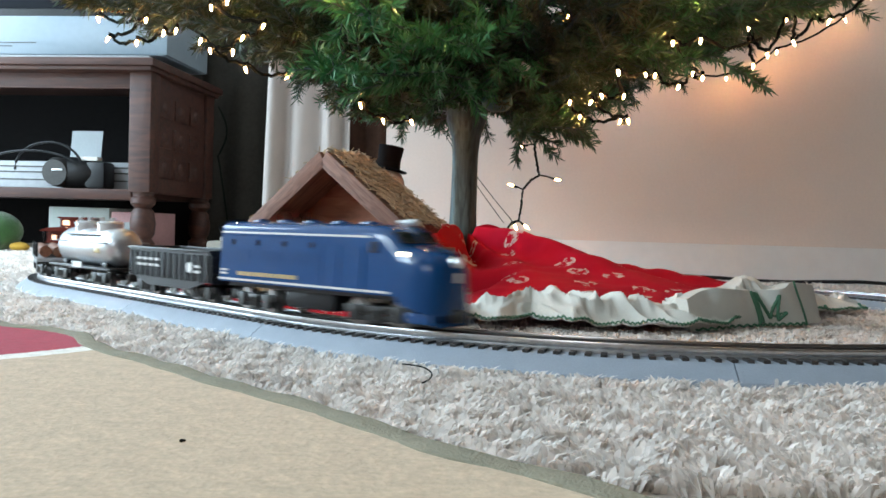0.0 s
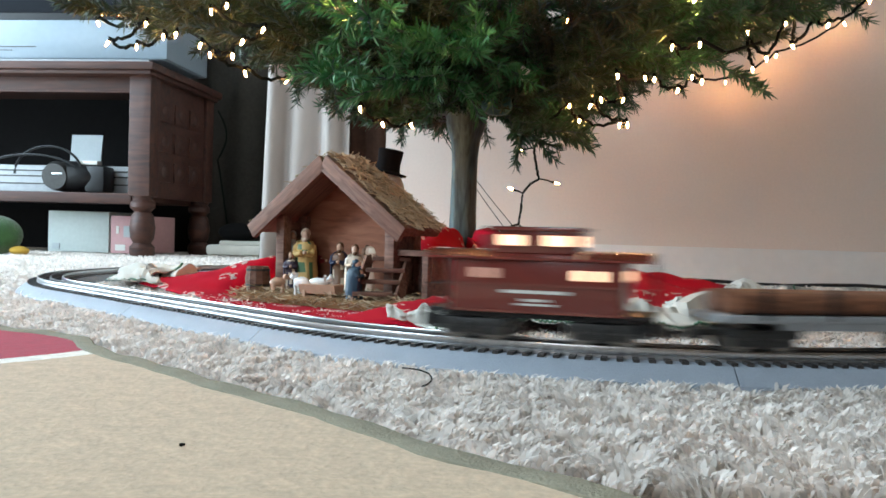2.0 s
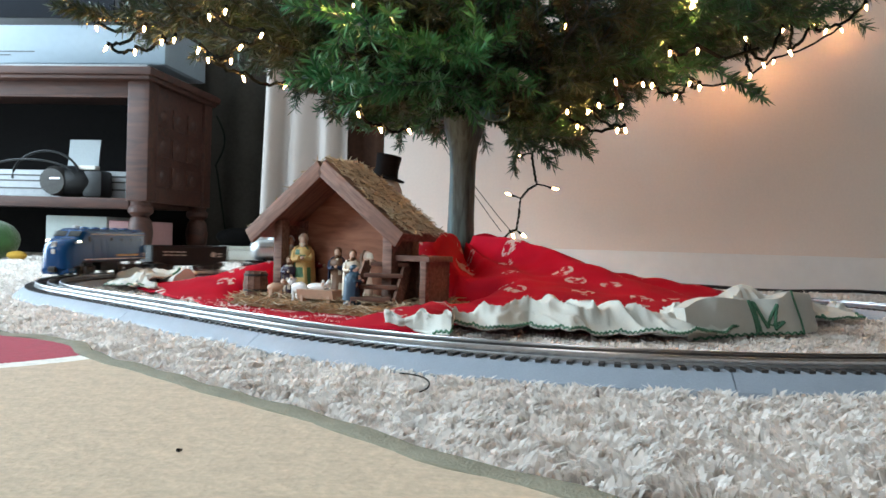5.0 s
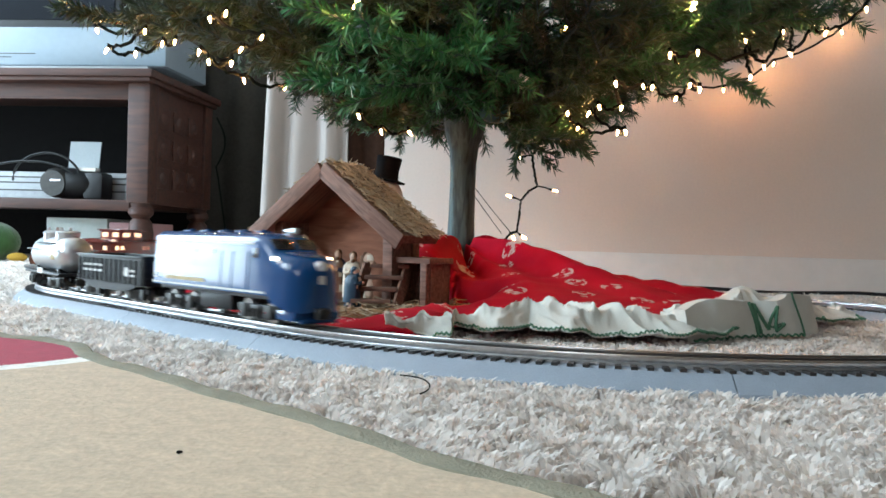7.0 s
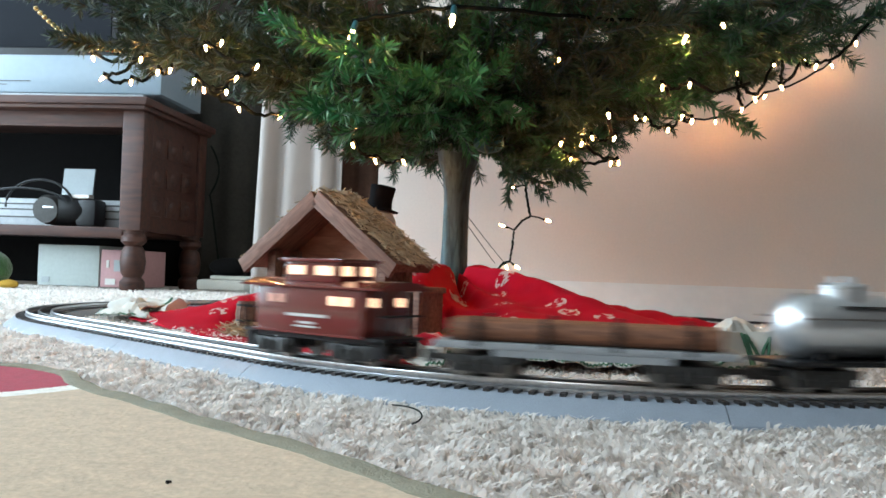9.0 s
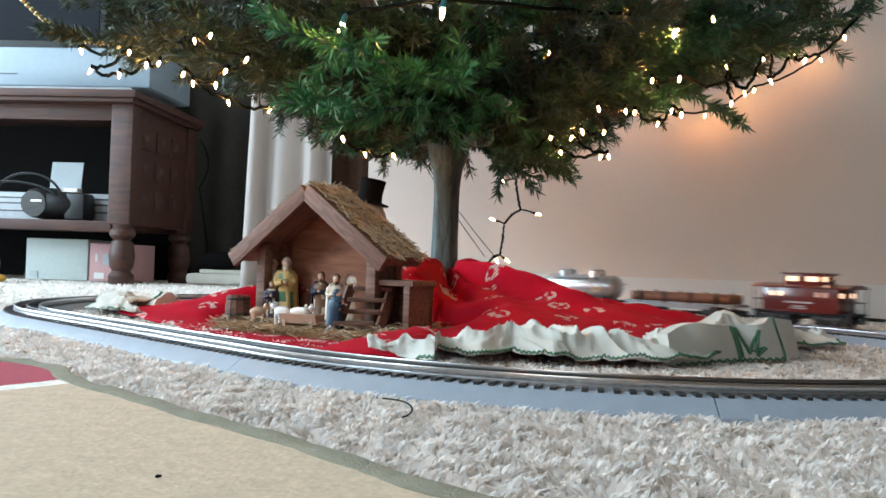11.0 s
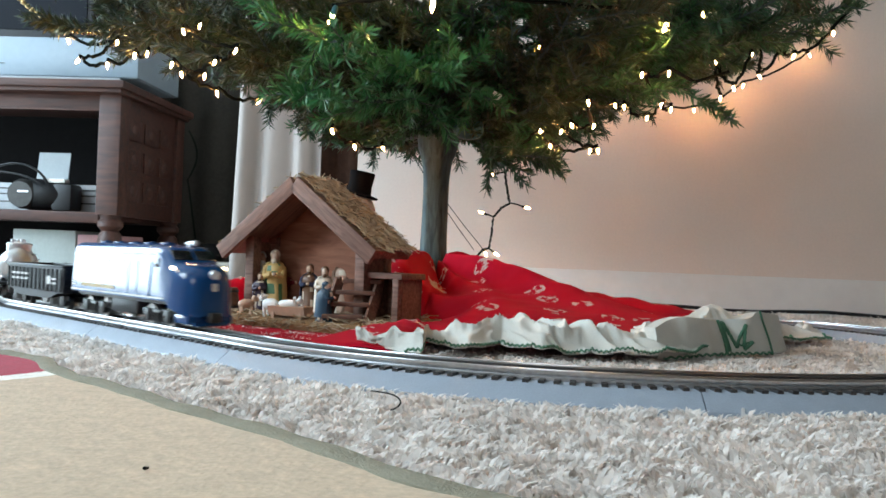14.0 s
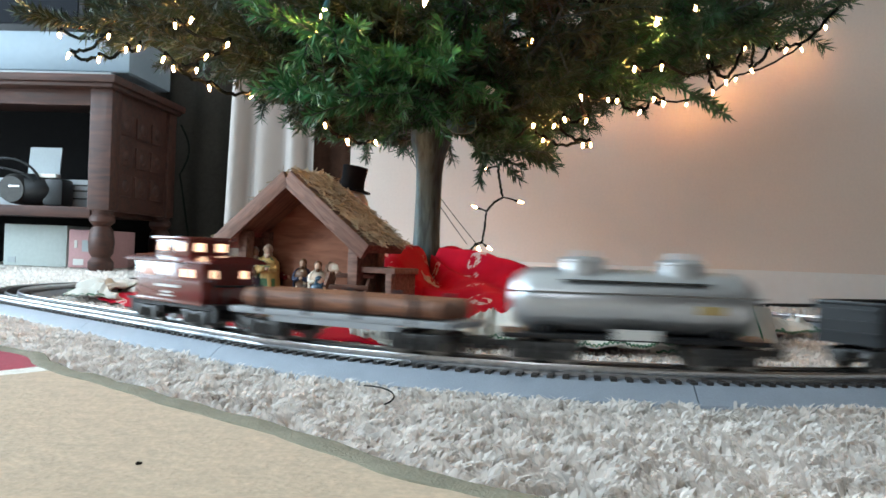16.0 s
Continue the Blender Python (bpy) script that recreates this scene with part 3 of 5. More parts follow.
def needle_material():
    m = bpy.data.materials.new("pine_needles")
    m.use_nodes = True
    n, l = m.node_tree.nodes, m.node_tree.links
    b = n["Principled BSDF"]
    b.inputs["Roughness"].default_value = 0.5
    geo, ob, mix, rp = n.new("ShaderNodeNewGeometry"), n.new("ShaderNodeObjectInfo"), n.new("ShaderNodeMath"), n.new("ShaderNodeValToRGB")
    mix.operation = "MULTIPLY_ADD"
    mix.inputs[1].default_value = 0.4
    sc = n.new("ShaderNodeMath")
    sc.operation = "MULTIPLY"
    sc.inputs[1].default_value = 0.6
    l.new(geo.outputs["Random Per Island"], mix.inputs[0])
    l.new(ob.outputs["Random"], sc.inputs[0])
    l.new(sc.outputs[0], mix.inputs[2])
    l.new(mix.outputs[0], rp.inputs["Fac"])
    r = rp.color_ramp
    r.elements[0].position, r.elements[0].color = 0.0, (0.045, 0.2, 0.075, 1)
    r.elements[1].position, r.elements[1].color = 1.0, (0.06, 0.058, 0.025, 1)
    for p, c in ((0.22, (0.022, 0.1, 0.038, 1)), (0.48, (0.018, 0.056, 0.022, 1)), (0.75, (0.03, 0.052, 0.02, 1))):
        r.elements.new(p).color = c
    l.new(rp.outputs["Color"], b.inputs["Base Color"])
    return m


NEEDLE = needle_material()


def skirt_material():
    """Red cotton with scattered small pale printed motifs."""
    m = bpy.data.materials.new("red_printed_cotton")
    m.use_nodes = True
    n, l = m.node_tree.nodes, m.node_tree.links
    b = n["Principled BSDF"]
    b.inputs["Roughness"].default_value, b.inputs["Specular IOR Level"].default_value = 0.9, 0.12
    tc, vo, no, n2 = n.new("ShaderNodeTexCoord"), n.new("ShaderNodeTexVoronoi"), n.new("ShaderNodeTexNoise"), n.new("ShaderNodeTexNoise")
    vo.voronoi_dimensions = "2D"
    vo.inputs["Scale"].default_value, vo.inputs["Randomness"].default_value = 14.5, 0.6
    no.inputs["Scale"].default_value, no.inputs["Detail"].default_value = 105, 3
    n2.inputs["Scale"].default_value = 25
    for t in (vo, no, n2):
        l.new(tc.outputs["Object"], t.inputs["Vector"])
    near, broken, both = n.new("ShaderNodeMath"), n.new("ShaderNodeMath"), n.new("ShaderNodeMath")
    near.operation, near.inputs[1].default_value = "LESS_THAN", 0.205
    broken.operation, broken.inputs[1].default_value = "GREATER_THAN", 0.515
    both.operation = "MULTIPLY"
    l.new(vo.outputs["Distance"], near.inputs[0])
    l.new(no.outputs["Fac"], broken.inputs[0])
    l.new(near.outputs[0], both.inputs[0])
    l.new(broken.outputs[0], both.inputs[1])
    red, mix = n.new("ShaderNodeValToRGB"), n.new("ShaderNodeMix")
    red.color_ramp.elements[0].color, red.color_ramp.elements[1].color = (0.32, 0.0015, 0.012, 1), (0.46, 0.0025, 0.02, 1)
    l.new(n2.outputs["Fac"], red.inputs["Fac"])
    mix.data_type = "RGBA"
    l.new(both.outputs[0], mix.inputs[0])
    l.new(red.outputs["Color"], mix.inputs[6])
    mix.inputs[7].default_value = (0.6, 0.42, 0.37, 1)
    tint = n.new("ShaderNodeMix")
    tint.data_type = "RGBA"
    tint.inputs[6].default_value, tint.inputs[7].default_value = (0.25, 0.12, 0.1, 1), (0.75, 0.62, 0.56, 1)
    shade = n.new("ShaderNodeTexNoise")
    shade.inputs["Scale"].default_value = 260
    l.new(tc.outputs["Object"], shade.inputs["Vector"])
    l.new(shade.outputs["Fac"], tint.inputs[0])
    l.new(tint.outputs[2], mix.inputs[7])
    l.new(mix.outputs[2], b.inputs["Base Color"])
    bp = n.new("ShaderNodeBump")
    bp.inputs["Strength"].default_value, bp.inputs["Distance"].default_value = 0.3, 0.002
    l.new(n2.outputs["Fac"], bp.inputs["Height"])
    l.new(bp.outputs["Normal"], b.inputs["Normal"])
    return m


SKIRT = skirt_material()


def rug_material():
    """Beige short pile with a red medallion ringed in white."""
    m = bpy.data.materials.new("rug_pile")
    m.use_nodes = True
    n, l = m.node_tree.nodes, m.node_tree.links
    b = n["Principled BSDF"]
    b.inputs["Roughness"].default_value = 0.95
    b.inputs["Sheen Weight"].default_value = 0.08
    tc, dist, no, fine, rp, grain, mul, bp = (n.new("ShaderNode" + k) for k in ("TexCoord", "VectorMath", "TexNoise", "TexNoise", "ValToRGB", "MapRange", "VectorMath", "Bump"))
    no.inputs["Scale"].default_value, no.inputs["Detail"].default_value = 90, 5
    fine.inputs["Scale"].default_value, fine.inputs["Detail"].default_value = 300, 6
    wob = n.new("ShaderNodeVectorMath")
    wob.operation = "MULTIPLY_ADD"
    wob.inputs[1].default_value = (0.006, 0.006, 0)
    dist.operation = "DISTANCE"
    dist.inputs[1].default_value = (-0.448, 0.721, 0.006)
    flat = n.new("ShaderNodeVectorMath")
    flat.operation = "MULTIPLY_ADD"
    flat.inputs[1].default_value, flat.inputs[2].default_value = (1, 1, 0), (0, 0, 0.006)
    for t in (no, fine):
        l.new(tc.outputs["Object"], t.inputs["Vector"])
    l.new(tc.outputs["Object"], flat.inputs[0])
    l.new(fine.outputs["Color"], wob.inputs[0])
    l.new(flat.outputs[0], wob.inputs[2])
    l.new(wob.outputs[0], dist.inputs[0])
    r = rp.color_ramp
    r.interpolation = "CONSTANT"
    r.elements[0].position, r.elements[0].color = 0.0, (0.40, 0.012, 0.045, 1)
    r.elements[1].position, r.elements[1].color = 0.242, (0.62, 0.47, 0.325, 1)
    r.elements.new(0.219).color = (0.9, 0.86, 0.78, 1)
    l.new(dist.outputs["Value"], rp.inputs["Fac"])
    add = n.new("ShaderNodeMath")
    add.operation = "ADD"
    l.new(no.outputs["Fac"], add.inputs[0])
    l.new(fine.outputs["Fac"], add.inputs[1])
    grain.inputs["From Min"].default_value, grain.inputs["From Max"].default_value = 0.6, 1.4
    grain.inputs["To Min"].default_value, grain.inputs["To Max"].default_value = 0.74, 1.16
    l.new(add.outputs[0], grain.inputs["Value"])
    mul.operation = "SCALE"
    l.new(rp.outputs["Color"], mul.inputs[0])
    l.new(grain.outputs["Result"], mul.inputs["Scale"])
    l.new(mul.outputs[0], b.inputs["Base Color"])
    bp.inputs["Strength"].default_value, bp.inputs["Distance"].default_value = 0.5, 0.0012
    l.new(fine.outputs["Fac"], bp.inputs["Height"])
    l.new(bp.outputs["Normal"], b.inputs["Normal"])
    return m


RUG = rug_material()


# ---- the rug ----
RUG_A, RUG_DIR = Vector((-0.197, 0.583)), Vector((0.686, -0.728))
RUG_OUT = Vector((0.728, 0.686))


def rug_wave(k):
    return 0.015 * math.exp(-((k + 0.14) / 0.055) ** 2) - 0.017 / (1 + math.exp((k + 0.215) * 60)) - 0.006 * math.exp(-((k - 0.31) / 0.035) ** 2) + 0.0012 * math.sin(k * 41) + 0.0008 * math.sin(k * 97)


def rug_edge(k):
    """A point of the rug's slightly wavy edge, k metres along it."""
    return RUG_A + RUG_DIR * k + RUG_OUT * rug_wave(k)


def rug_side(x, y):
    """How far outside the rug's edge a place lies."""
    d = Vector((x, y)) - RUG_A
    k = d.dot(RUG_DIR)
    return d.dot(RUG_OUT) - rug_wave(k)


def build_rug():
    rug = thing("area_rug", pose(0, 0, 0), "beige area rug with olive binding and red medallion", "rug")
    bm = bmesh.new()
    n = 120
    top, low, far, far_low = [], [], [], []
    for i in range(n + 1):
        k = -1.0 + 2.0 * i / n
        e = rug_edge(k) - RUG_OUT * 0.012
        top.append(bm.verts.new((*e, 0.010)))
        low.append(bm.verts.new((*e, 0.0)))
        f = RUG_A + RUG_DIR * k - RUG_OUT * 1.9
        far.append(bm.verts.new((*f, 0.010)))
        far_low.append(bm.verts.new((*f, 0.0)))
    for i in range(n):
        bm.faces.new((top[i], top[i + 1], far[i + 1], far[i]))
        bm.faces.new((top[i], low[i], low[i + 1], top[i + 1]))
        bm.faces.new((far[i], far[i + 1], far_low[i + 1], far_low[i]))
    part("field", bm, RUG, rug, smooth=30)
    bm = bmesh.new()
    rings = []
    for i in range(n + 1):
        e = rug_edge(-1.0 + 2.0 * i / n)
        rings.append([bm.verts.new((*(e - RUG_OUT * o), z + 0.0008 * math.sin(i * 1.7))) for o, z in ((0.0, 0.001), (0.001, 0.008), (0.004, 0.0115), (0.013, 0.0118), (0.0165, 0.0105), (0.0165, 0.001))])
    for a, b in zip(rings, rings[1:]):
        for i in range(5):
            bm.faces.new((a[i], b[i], b[i + 1], a[i + 1]))
    part("binding", bm, BINDING, rug, "olive cloth binding", smooth=40)


build_rug()


# ---- shag carpet tufts ----
def soften(material, share):
    """Let some light pass through thin yarn."""
    nodes, links = material.node_tree.nodes, material.node_tree.links
    b, out = nodes["Principled BSDF"], nodes["Material Output"]
    thin, mix = nodes.new("ShaderNodeBsdfTranslucent"), nodes.new("ShaderNodeMixShader")
    mix.inputs["Fac"].default_value = share
    links.new(b.inputs["Base Color"].links[0].from_socket, thin.inputs["Color"])
    links.new(b.outputs[0], mix.inputs[1])
    links.new(thin.outputs[0], mix.inputs[2])
    links.new(mix.outputs[0], out.inputs["Surface"])


soften(TUFT, 0.5)


def strands(rng, pts, z0, high, wide, lean_low, lean_high, per, spread):
    """Yarn ends: per curved blades at every place, leaning with the nap."""
    n = len(pts)
    clump = np.array([noise.noise((x * 55, y * 55, 0)) for x, y in pts])
    nap = np.array([2.4 * math.pi * noise.noise((x * 38, y * 38, 3.0)) for x, y in pts])
    vs, fs = [], []
    for j in range(per):
        a = nap + rng.uniform(-1.5, 1.5, n)
        c, s = np.cos(a), np.sin(a)
        h = high * rng.uniform(0.65, 1.3, n) * (1 + 0.5 * clump)
        lean = h * rng.uniform(lean_low, lean_high, n)
        w = wide * rng.uniform(0.7, 1.3, n)
        x, y = pts[:, 0] + rng.normal(0, spread, n), pts[:, 1] + rng.normal(0, spread, n)
        v = np.zeros((n, 5, 3))
        for k, (side, up, out, broad) in enumerate(((-1, 0, 0, 1.0), (1, 0, 0, 1.0), (1, 0.8, 0.5, 1.15), (-1, 0.8, 0.5, 1.15), (0, 0.95, 1.0, 0))):
            v[:, k] = np.stack([x + c * lean * out - s * w * side * broad, y + s * lean * out + c * w * side * broad, z0 + up * h], 1)
        vs.append(v)
        fs.append(np.arange(n))
    return np.concatenate(vs)


def blades_mesh(name, blocks, material):
    v = np.concatenate(blocks)
    count = len(v)
    me = bpy.data.meshes.new(name)
    me.vertices.add(count * 5)
    me.vertices.foreach_set("co", v.reshape(-1).astype(np.float32))
    corners = np.array([0, 1, 2, 3, 3, 2, 4])
    me.loops.add(count * 7)
    me.loops.foreach_set("vertex_index", (corners[None] + 5 * np.arange(count)[:, None]).reshape(-1).astype(np.int32))
    me.polygons.add(count * 2)
    starts = np.stack([7 * np.arange(count), 7 * np.arange(count) + 4], 1).reshape(-1)
    me.polygons.foreach_set("loop_start", starts.astype(np.int32))
    me.update(calc_edges=True)
    me.validate()
    me.materials.append(material)
    me.shade_smooth()
    return me


def build_tufts():
    rng = np.random.default_rng(5)

    def places(count, x0, x1, y0, y1):
        pts = rng.uniform((x0, y0), (x1, y1), (count, 2))
        return pts[np.array([rug_side(x, y) > 0.003 and abs(inside_loop(x, y)) > 0.0475 and not (inside_loop(x, y) < -0.1 and 1.0 < y < 1.6 and -0.2 < x < 0.35) for x, y in pts])]

    blocks = [strands(rng, places(42000, -0.72, 0.72, 0.33, 1.05), 0, 0.0072, 0.0010, 0.3, 1.3, 5, 0.0016),
        strands(rng, places(24000, -1.0, 1.1, 1.05, 1.7), 0, 0.008, 0.0014, 0.3, 1.3, 4, 0.0024),
        strands(rng, places(16000, -1.5, 1.3, 1.7, 3.0), 0, 0.009, 0.0022, 0.3, 1.3, 3, 0.004)]
    tagged(new("carpet_pile", blades_mesh("carpet_pile", blocks, TUFT)), "shaggy cream and beige carpet pile", "carpet", kind="stuff")


build_tufts()


# ---- drapes ----
def drape(name, label, a, b, z0, z1, folds, depth, material, flare=0.0):
    a, b = Vector(a), Vector(b)
    d = (b - a).normalized()
    out = Vector((d.y, -d.x))
    bm = bmesh.new()
    n, rows = folds * 10, 14
    grid = []
    for j in range(rows + 1):
        v = j / rows
        ring = []
        for i in range(n + 1):
            u = i / n
            amp = depth * (0.65 + 0.35 * math.sin(u * 9 + v * 1.3)) * (1 + 0.3 * (1 - v))
            p = a + (b - a) * u - d * flare * (1 - v) * (1 - u) + out * amp * math.sin(u * folds * 2 * math.pi + 0.5 * math.sin(v * 3 + u * 7))
            ring.append(bm.verts.new((*p, z0 + (z1 - z0) * v)))
        grid.append(ring)
    for r, s in zip(grid, grid[1:]):
        for i in range(n):
            bm.faces.new((r[i], r[i + 1], s[i + 1], s[i]))
    ob = part(name, bm, material, smooth=80)
    ob.modifiers.new("thickness", "SOLIDIFY").thickness = 0.003
    return tagged(ob, label, "curtain")


drape("curtain", "cream full-length curtain hanging in soft folds", (-0.455, 2.52), (-0.272, 2.50), 0.004, 2.25, 3, 0.018, DRAPE, 0.07)
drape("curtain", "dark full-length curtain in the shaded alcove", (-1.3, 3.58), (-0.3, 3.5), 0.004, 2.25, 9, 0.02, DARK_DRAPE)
# added strip: the shaded rounded wall corner, as dark brown folds
drape("curtain", "brown folded strip standing in for shade on the wall's rounded corner", (-0.285, 2.56), (-0.14, 2.50), 0.004, 2.25, 2, 0.012, CORNER_SHADE)


# ---- television cabinet and what it holds ----
CAB = pose(-0.962, 2.77, 0, 0, 0, -6) @ Matrix.Scale(1.15, 4)  # front right leg; x along the front (to the left is minus), y back


def at_cabinet(x, y, z, turn=0.0):
    return CAB @ pose(x, y, z, 0, 0, turn)


def build_cabinet():
    c = thing("television_cabinet", CAB, "dark cherry wood television cabinet with turned legs", "cabinet")
    W, D = 1.25, 0.47
    part("top", shape(lambda bm: [box(bm, -W / 2 + 0.03, D / 2 - 0.01, 0.519, W + 0.045, D + 0.06, 0.022, 0.006), box(bm, -W / 2 + 0.03, D / 2 - 0.01, 0.503, W + 0.025, D + 0.04, 0.012, 0.004)]), CABINET, c)
    for x in (0, -W + 0.06):
        for y in (0, D - 0.06):
            part("leg", shape(lambda bm: [box(bm, x, y + 0.03, 0.335, 0.062, 0.062, 0.33, 0.004), turned(bm, [(0.028, 0.0), (0.034, 0.012), (0.034, 0.03), (0.024, 0.042), (0.032, 0.055), (0.035, 0.085), (0.03, 0.118), (0.022, 0.128), (0.034, 0.14), (0.034, 0.152), (0.027, 0.16), (0.03, 0.172)], 20, x, y + 0.03)]), CABINET, c, "square post over a turned foot")
    part("apron", shape(lambda bm: [box(bm, -W / 2 + 0.03, 0.03, 0.476, W - 0.12, 0.022, 0.044, 0.003), box(bm, -W / 2 + 0.03, 0.017, 0.457, W - 0.12, 0.008, 0.007, 0.002)]), CABINET, c)
    part("shelf", shape(lambda bm: [box(bm, -W / 2 + 0.03, D / 2, 0.167, W - 0.1, D - 0.06, 0.02, 0.004), box(bm, -W / 2 + 0.03, 0.03, 0.163, W - 0.12, 0.02, 0.03, 0.004)]), CABINET, c)
    for x in (0.012, -W + 0.048):
        side = part("side_panel", shape(lambda bm: box(bm, x, D / 2, 0.335, 0.02, D - 0.1, 0.33, 0.002)), CABINET, c)
        for k in range(3):
            for j in range(3):
                part("carved_panel", shape(lambda bm: [box(bm, x + 0.012, 0.11 + k * 0.11, 0.245 + j * 0.085, 0.006, 0.085, 0.06, 0.003), ball(bm, x + 0.014, 0.11 + k * 0.11, 0.245 + j * 0.085, 0.006, 0.024, 0.018)]), CABINET, side)
    part("cord", shape(lambda bm: strip(bm, [(0.045 + 0.03 * math.sin(u * 3.1), 0.47, 0.47 - 0.16 * u) for u in np.linspace(0, 1, 14)] + [(0.045 + 0.05 * u, 0.48, 0.31 - 0.295 * u) for u in np.linspace(0.1, 1, 10)], 0.003)), WIRE, c, "black cord looping beside the back leg")
    # the unlit interior's shade is put into this near-black back, down to the floor
    part("back_panel", shape(lambda bm: box(bm, -W / 2 + 0.03, D - 0.02, 0.255, W - 0.1, 0.012, 0.49)), FELT_AND_SHADE, c, "cabinet back coloured near-black for the interior's shade")


build_cabinet()

# on top: a pale flat device and the television over it
dev = thing("disc_player", at_cabinet(-0.40, 0.12, 0.53), "pale silver flat disc player on the cabinet", "disc player")
part("case", shape(lambda bm: [box(bm, 0, 0.06, 0.073, 0.92, 0.3, 0.108, 0.005), box(bm, 0, 0.06, 0.020, 0.90, 0.29, 0.004)]), WHITE_CASE, dev)
part("base_strip", shape(lambda bm: box(bm, -0.02, 0.06, 0.009, 0.86, 0.3, 0.018, 0.003)), GREY, dev, "grey plinth")
part("disc_tray", shape(lambda bm: [box(bm, -0.13, -0.0915, 0.052, 0.42, 0.002, 0.0022), box(bm, -0.02, -0.0915, 0.042, 0.06, 0.002, 0.002)]), DARK, dev, "dark tray line")
part("lettering", shape(lambda bm: [box(bm, -0.075 + k * 0.011, -0.0915, 0.087, 0.007, 0.002, 0.007) for k in range(4)]), DARK, dev, "small dark bars")
tv = thing("television", at_cabinet(-0.62, 0.2, 0.657), "dark television on a stand over the player", "television")
part("casing", shape(lambda bm: [box(bm, 0, 0.06, 0.284, 0.9, 0.06, 0.55, 0.01)]), BLACK, tv)
part("screen", shape(lambda bm: box(bm, 0, 0.028, 0.31, 0.86, 0.004, 0.48)), SCREEN, tv, "dark glossy screen")
part("stand", shape(lambda bm: box(bm, 0, 0.05, 0.006, 0.5, 0.2, 0.01, 0.004)), BLACK, tv)

# on the shelf
rec = thing("video_recorder", at_cabinet(-0.28, 0.16, 0.177), "silver video recorder on the cabinet shelf", "video recorder")
part("case", shape(lambda bm: box(bm, 0, 0.1, 0.042, 0.44, 0.26, 0.08, 0.004)), GREY, rec)
part("front_line", shape(lambda bm: [box(bm, 0, -0.031, z, 0.43, 0.002, 0.004) for z in (0.028, 0.05, 0.066)]), DARK, rec)
gear = thing("camera_case", at_cabinet(-0.23, 0.05, 0.177), "soft black camera case with strap on the shelf", "camera case")
part("case_body", shape(lambda bm: [ball(bm, 0, 0.03, 0.046, 0.085, 0.05, 0.046, 20, 12), box(bm, 0.075, 0.035, 0.04, 0.06, 0.07, 0.078, 0.014)]), BLACK, gear)
part("front_pocket", shape(lambda bm: [rod(bm, (-0.03, -0.022, 0.044), (-0.03, -0.004, 0.046), 0.036, 0.042, 24)]), DARK, gear, "round grey pocket")
part("buckle", shape(lambda bm: box(bm, -0.02, -0.024, 0.052, 0.03, 0.003, 0.005, 0.001)), SILVER, gear)
for k, (w, h) in enumerate(((0.1, 0.075), (0.14, 0.05))):
    part("strap", shape(lambda bm: strip(bm, [(-0.06 - 0.05 * k + w * math.cos(u), 0.0 - 0.01 * k, 0.055 + h * math.sin(u)) for u in np.linspace(-0.1, 3.2, 24)], 0.0035)), BLACK, gear)
part("lens_cap", shape(lambda bm: box(bm, 0.055, 0.02, 0.086, 0.055, 0.03, 0.012, 0.004)), PALE, gear, "pale small box on the case")
card = thing("photo_card", at_cabinet(-0.245, 0.13, 0.26), "white card standing on the recorder", "card")
part("sheet", shape(lambda bm: box(bm, 0, 0.04, 0.05, 0.095, 0.004, 0.1)), PAPER, card, m=pose(0, 0, 0, -8, 0, 0))
for k in range(3):
    ro = thing("paper_roll", at_cabinet(-0.048 - k * 0.012, 0.12 + 0.03 * k, 0.258), "white rolled paper leaning in the cabinet", "paper", "paper rolls")
    part("roll", shape(lambda bm: rod(bm, (0, 0, 0.0), (-0.03, 0, 0.1), 0.006, 0.008, 12)), PAPER, ro)
for x, w, h, m_, lab in ((-0.235, 0.185, 0.118, PALE_BOX, "pale grey card box on the floor under the cabinet"), (-0.083, 0.108, 0.108, PINK_BOX, "pink card box with pale label under the cabinet")):
    b = thing("storage_box", at_cabinet(x, 0.12, 0.009), lab, "box")
    part("box_body", shape(lambda bm: box(bm, 0, 0.1, h / 2, w, 0.2, h, 0.003)), m_, b)
    part("label", shape(lambda bm: [box(bm, w * 0.12, -0.0012, h * 0.58, w * 0.5, 0.002, h * 0.3)] if w < 0.15 else [box(bm, -w * 0.36, -0.0012, h * 0.14, w * 0.12, 0.002, h * 0.14)]), PAPER, b, "pale printed label")
    if w < 0.15:
        part("barcode", shape(lambda bm: box(bm, -w * 0.22, -0.0012, h * 0.15, 0.03, 0.002, h * 0.16)), PALE, b, "pale barcode patch")
        part("print", shape(lambda bm: box(bm, -w * 0.3, -0.0014, h * 0.62, 0.008, 0.002, h * 0.2)), PALE, b, "bar of print")

toy = thing("plush_toy", pose(-1.335, 2.62, 0.006) @ Matrix.Scale(1.15, 4), "dark green plush toy with yellow foot", "soft toy")
part("body", shape(lambda bm: [ball(bm, 0, 0, 0.05, 0.07, 0.06, 0.052, 20, 12), ball(bm, -0.05, 0, 0.1, 0.045, 0.045, 0.04, 16, 10)]), PLUSH, toy)
part("foot", shape(lambda bm: ball(bm, 0.075, -0.02, 0.012, 0.026, 0.02, 0.012)), YELLOW, toy, "yellow foot")
board = thing("folded_cloth", pose(-0.665, 3.0, 0.009, 0, 0, 4), "white folded cloth on the floor by the curtain", "cloth")
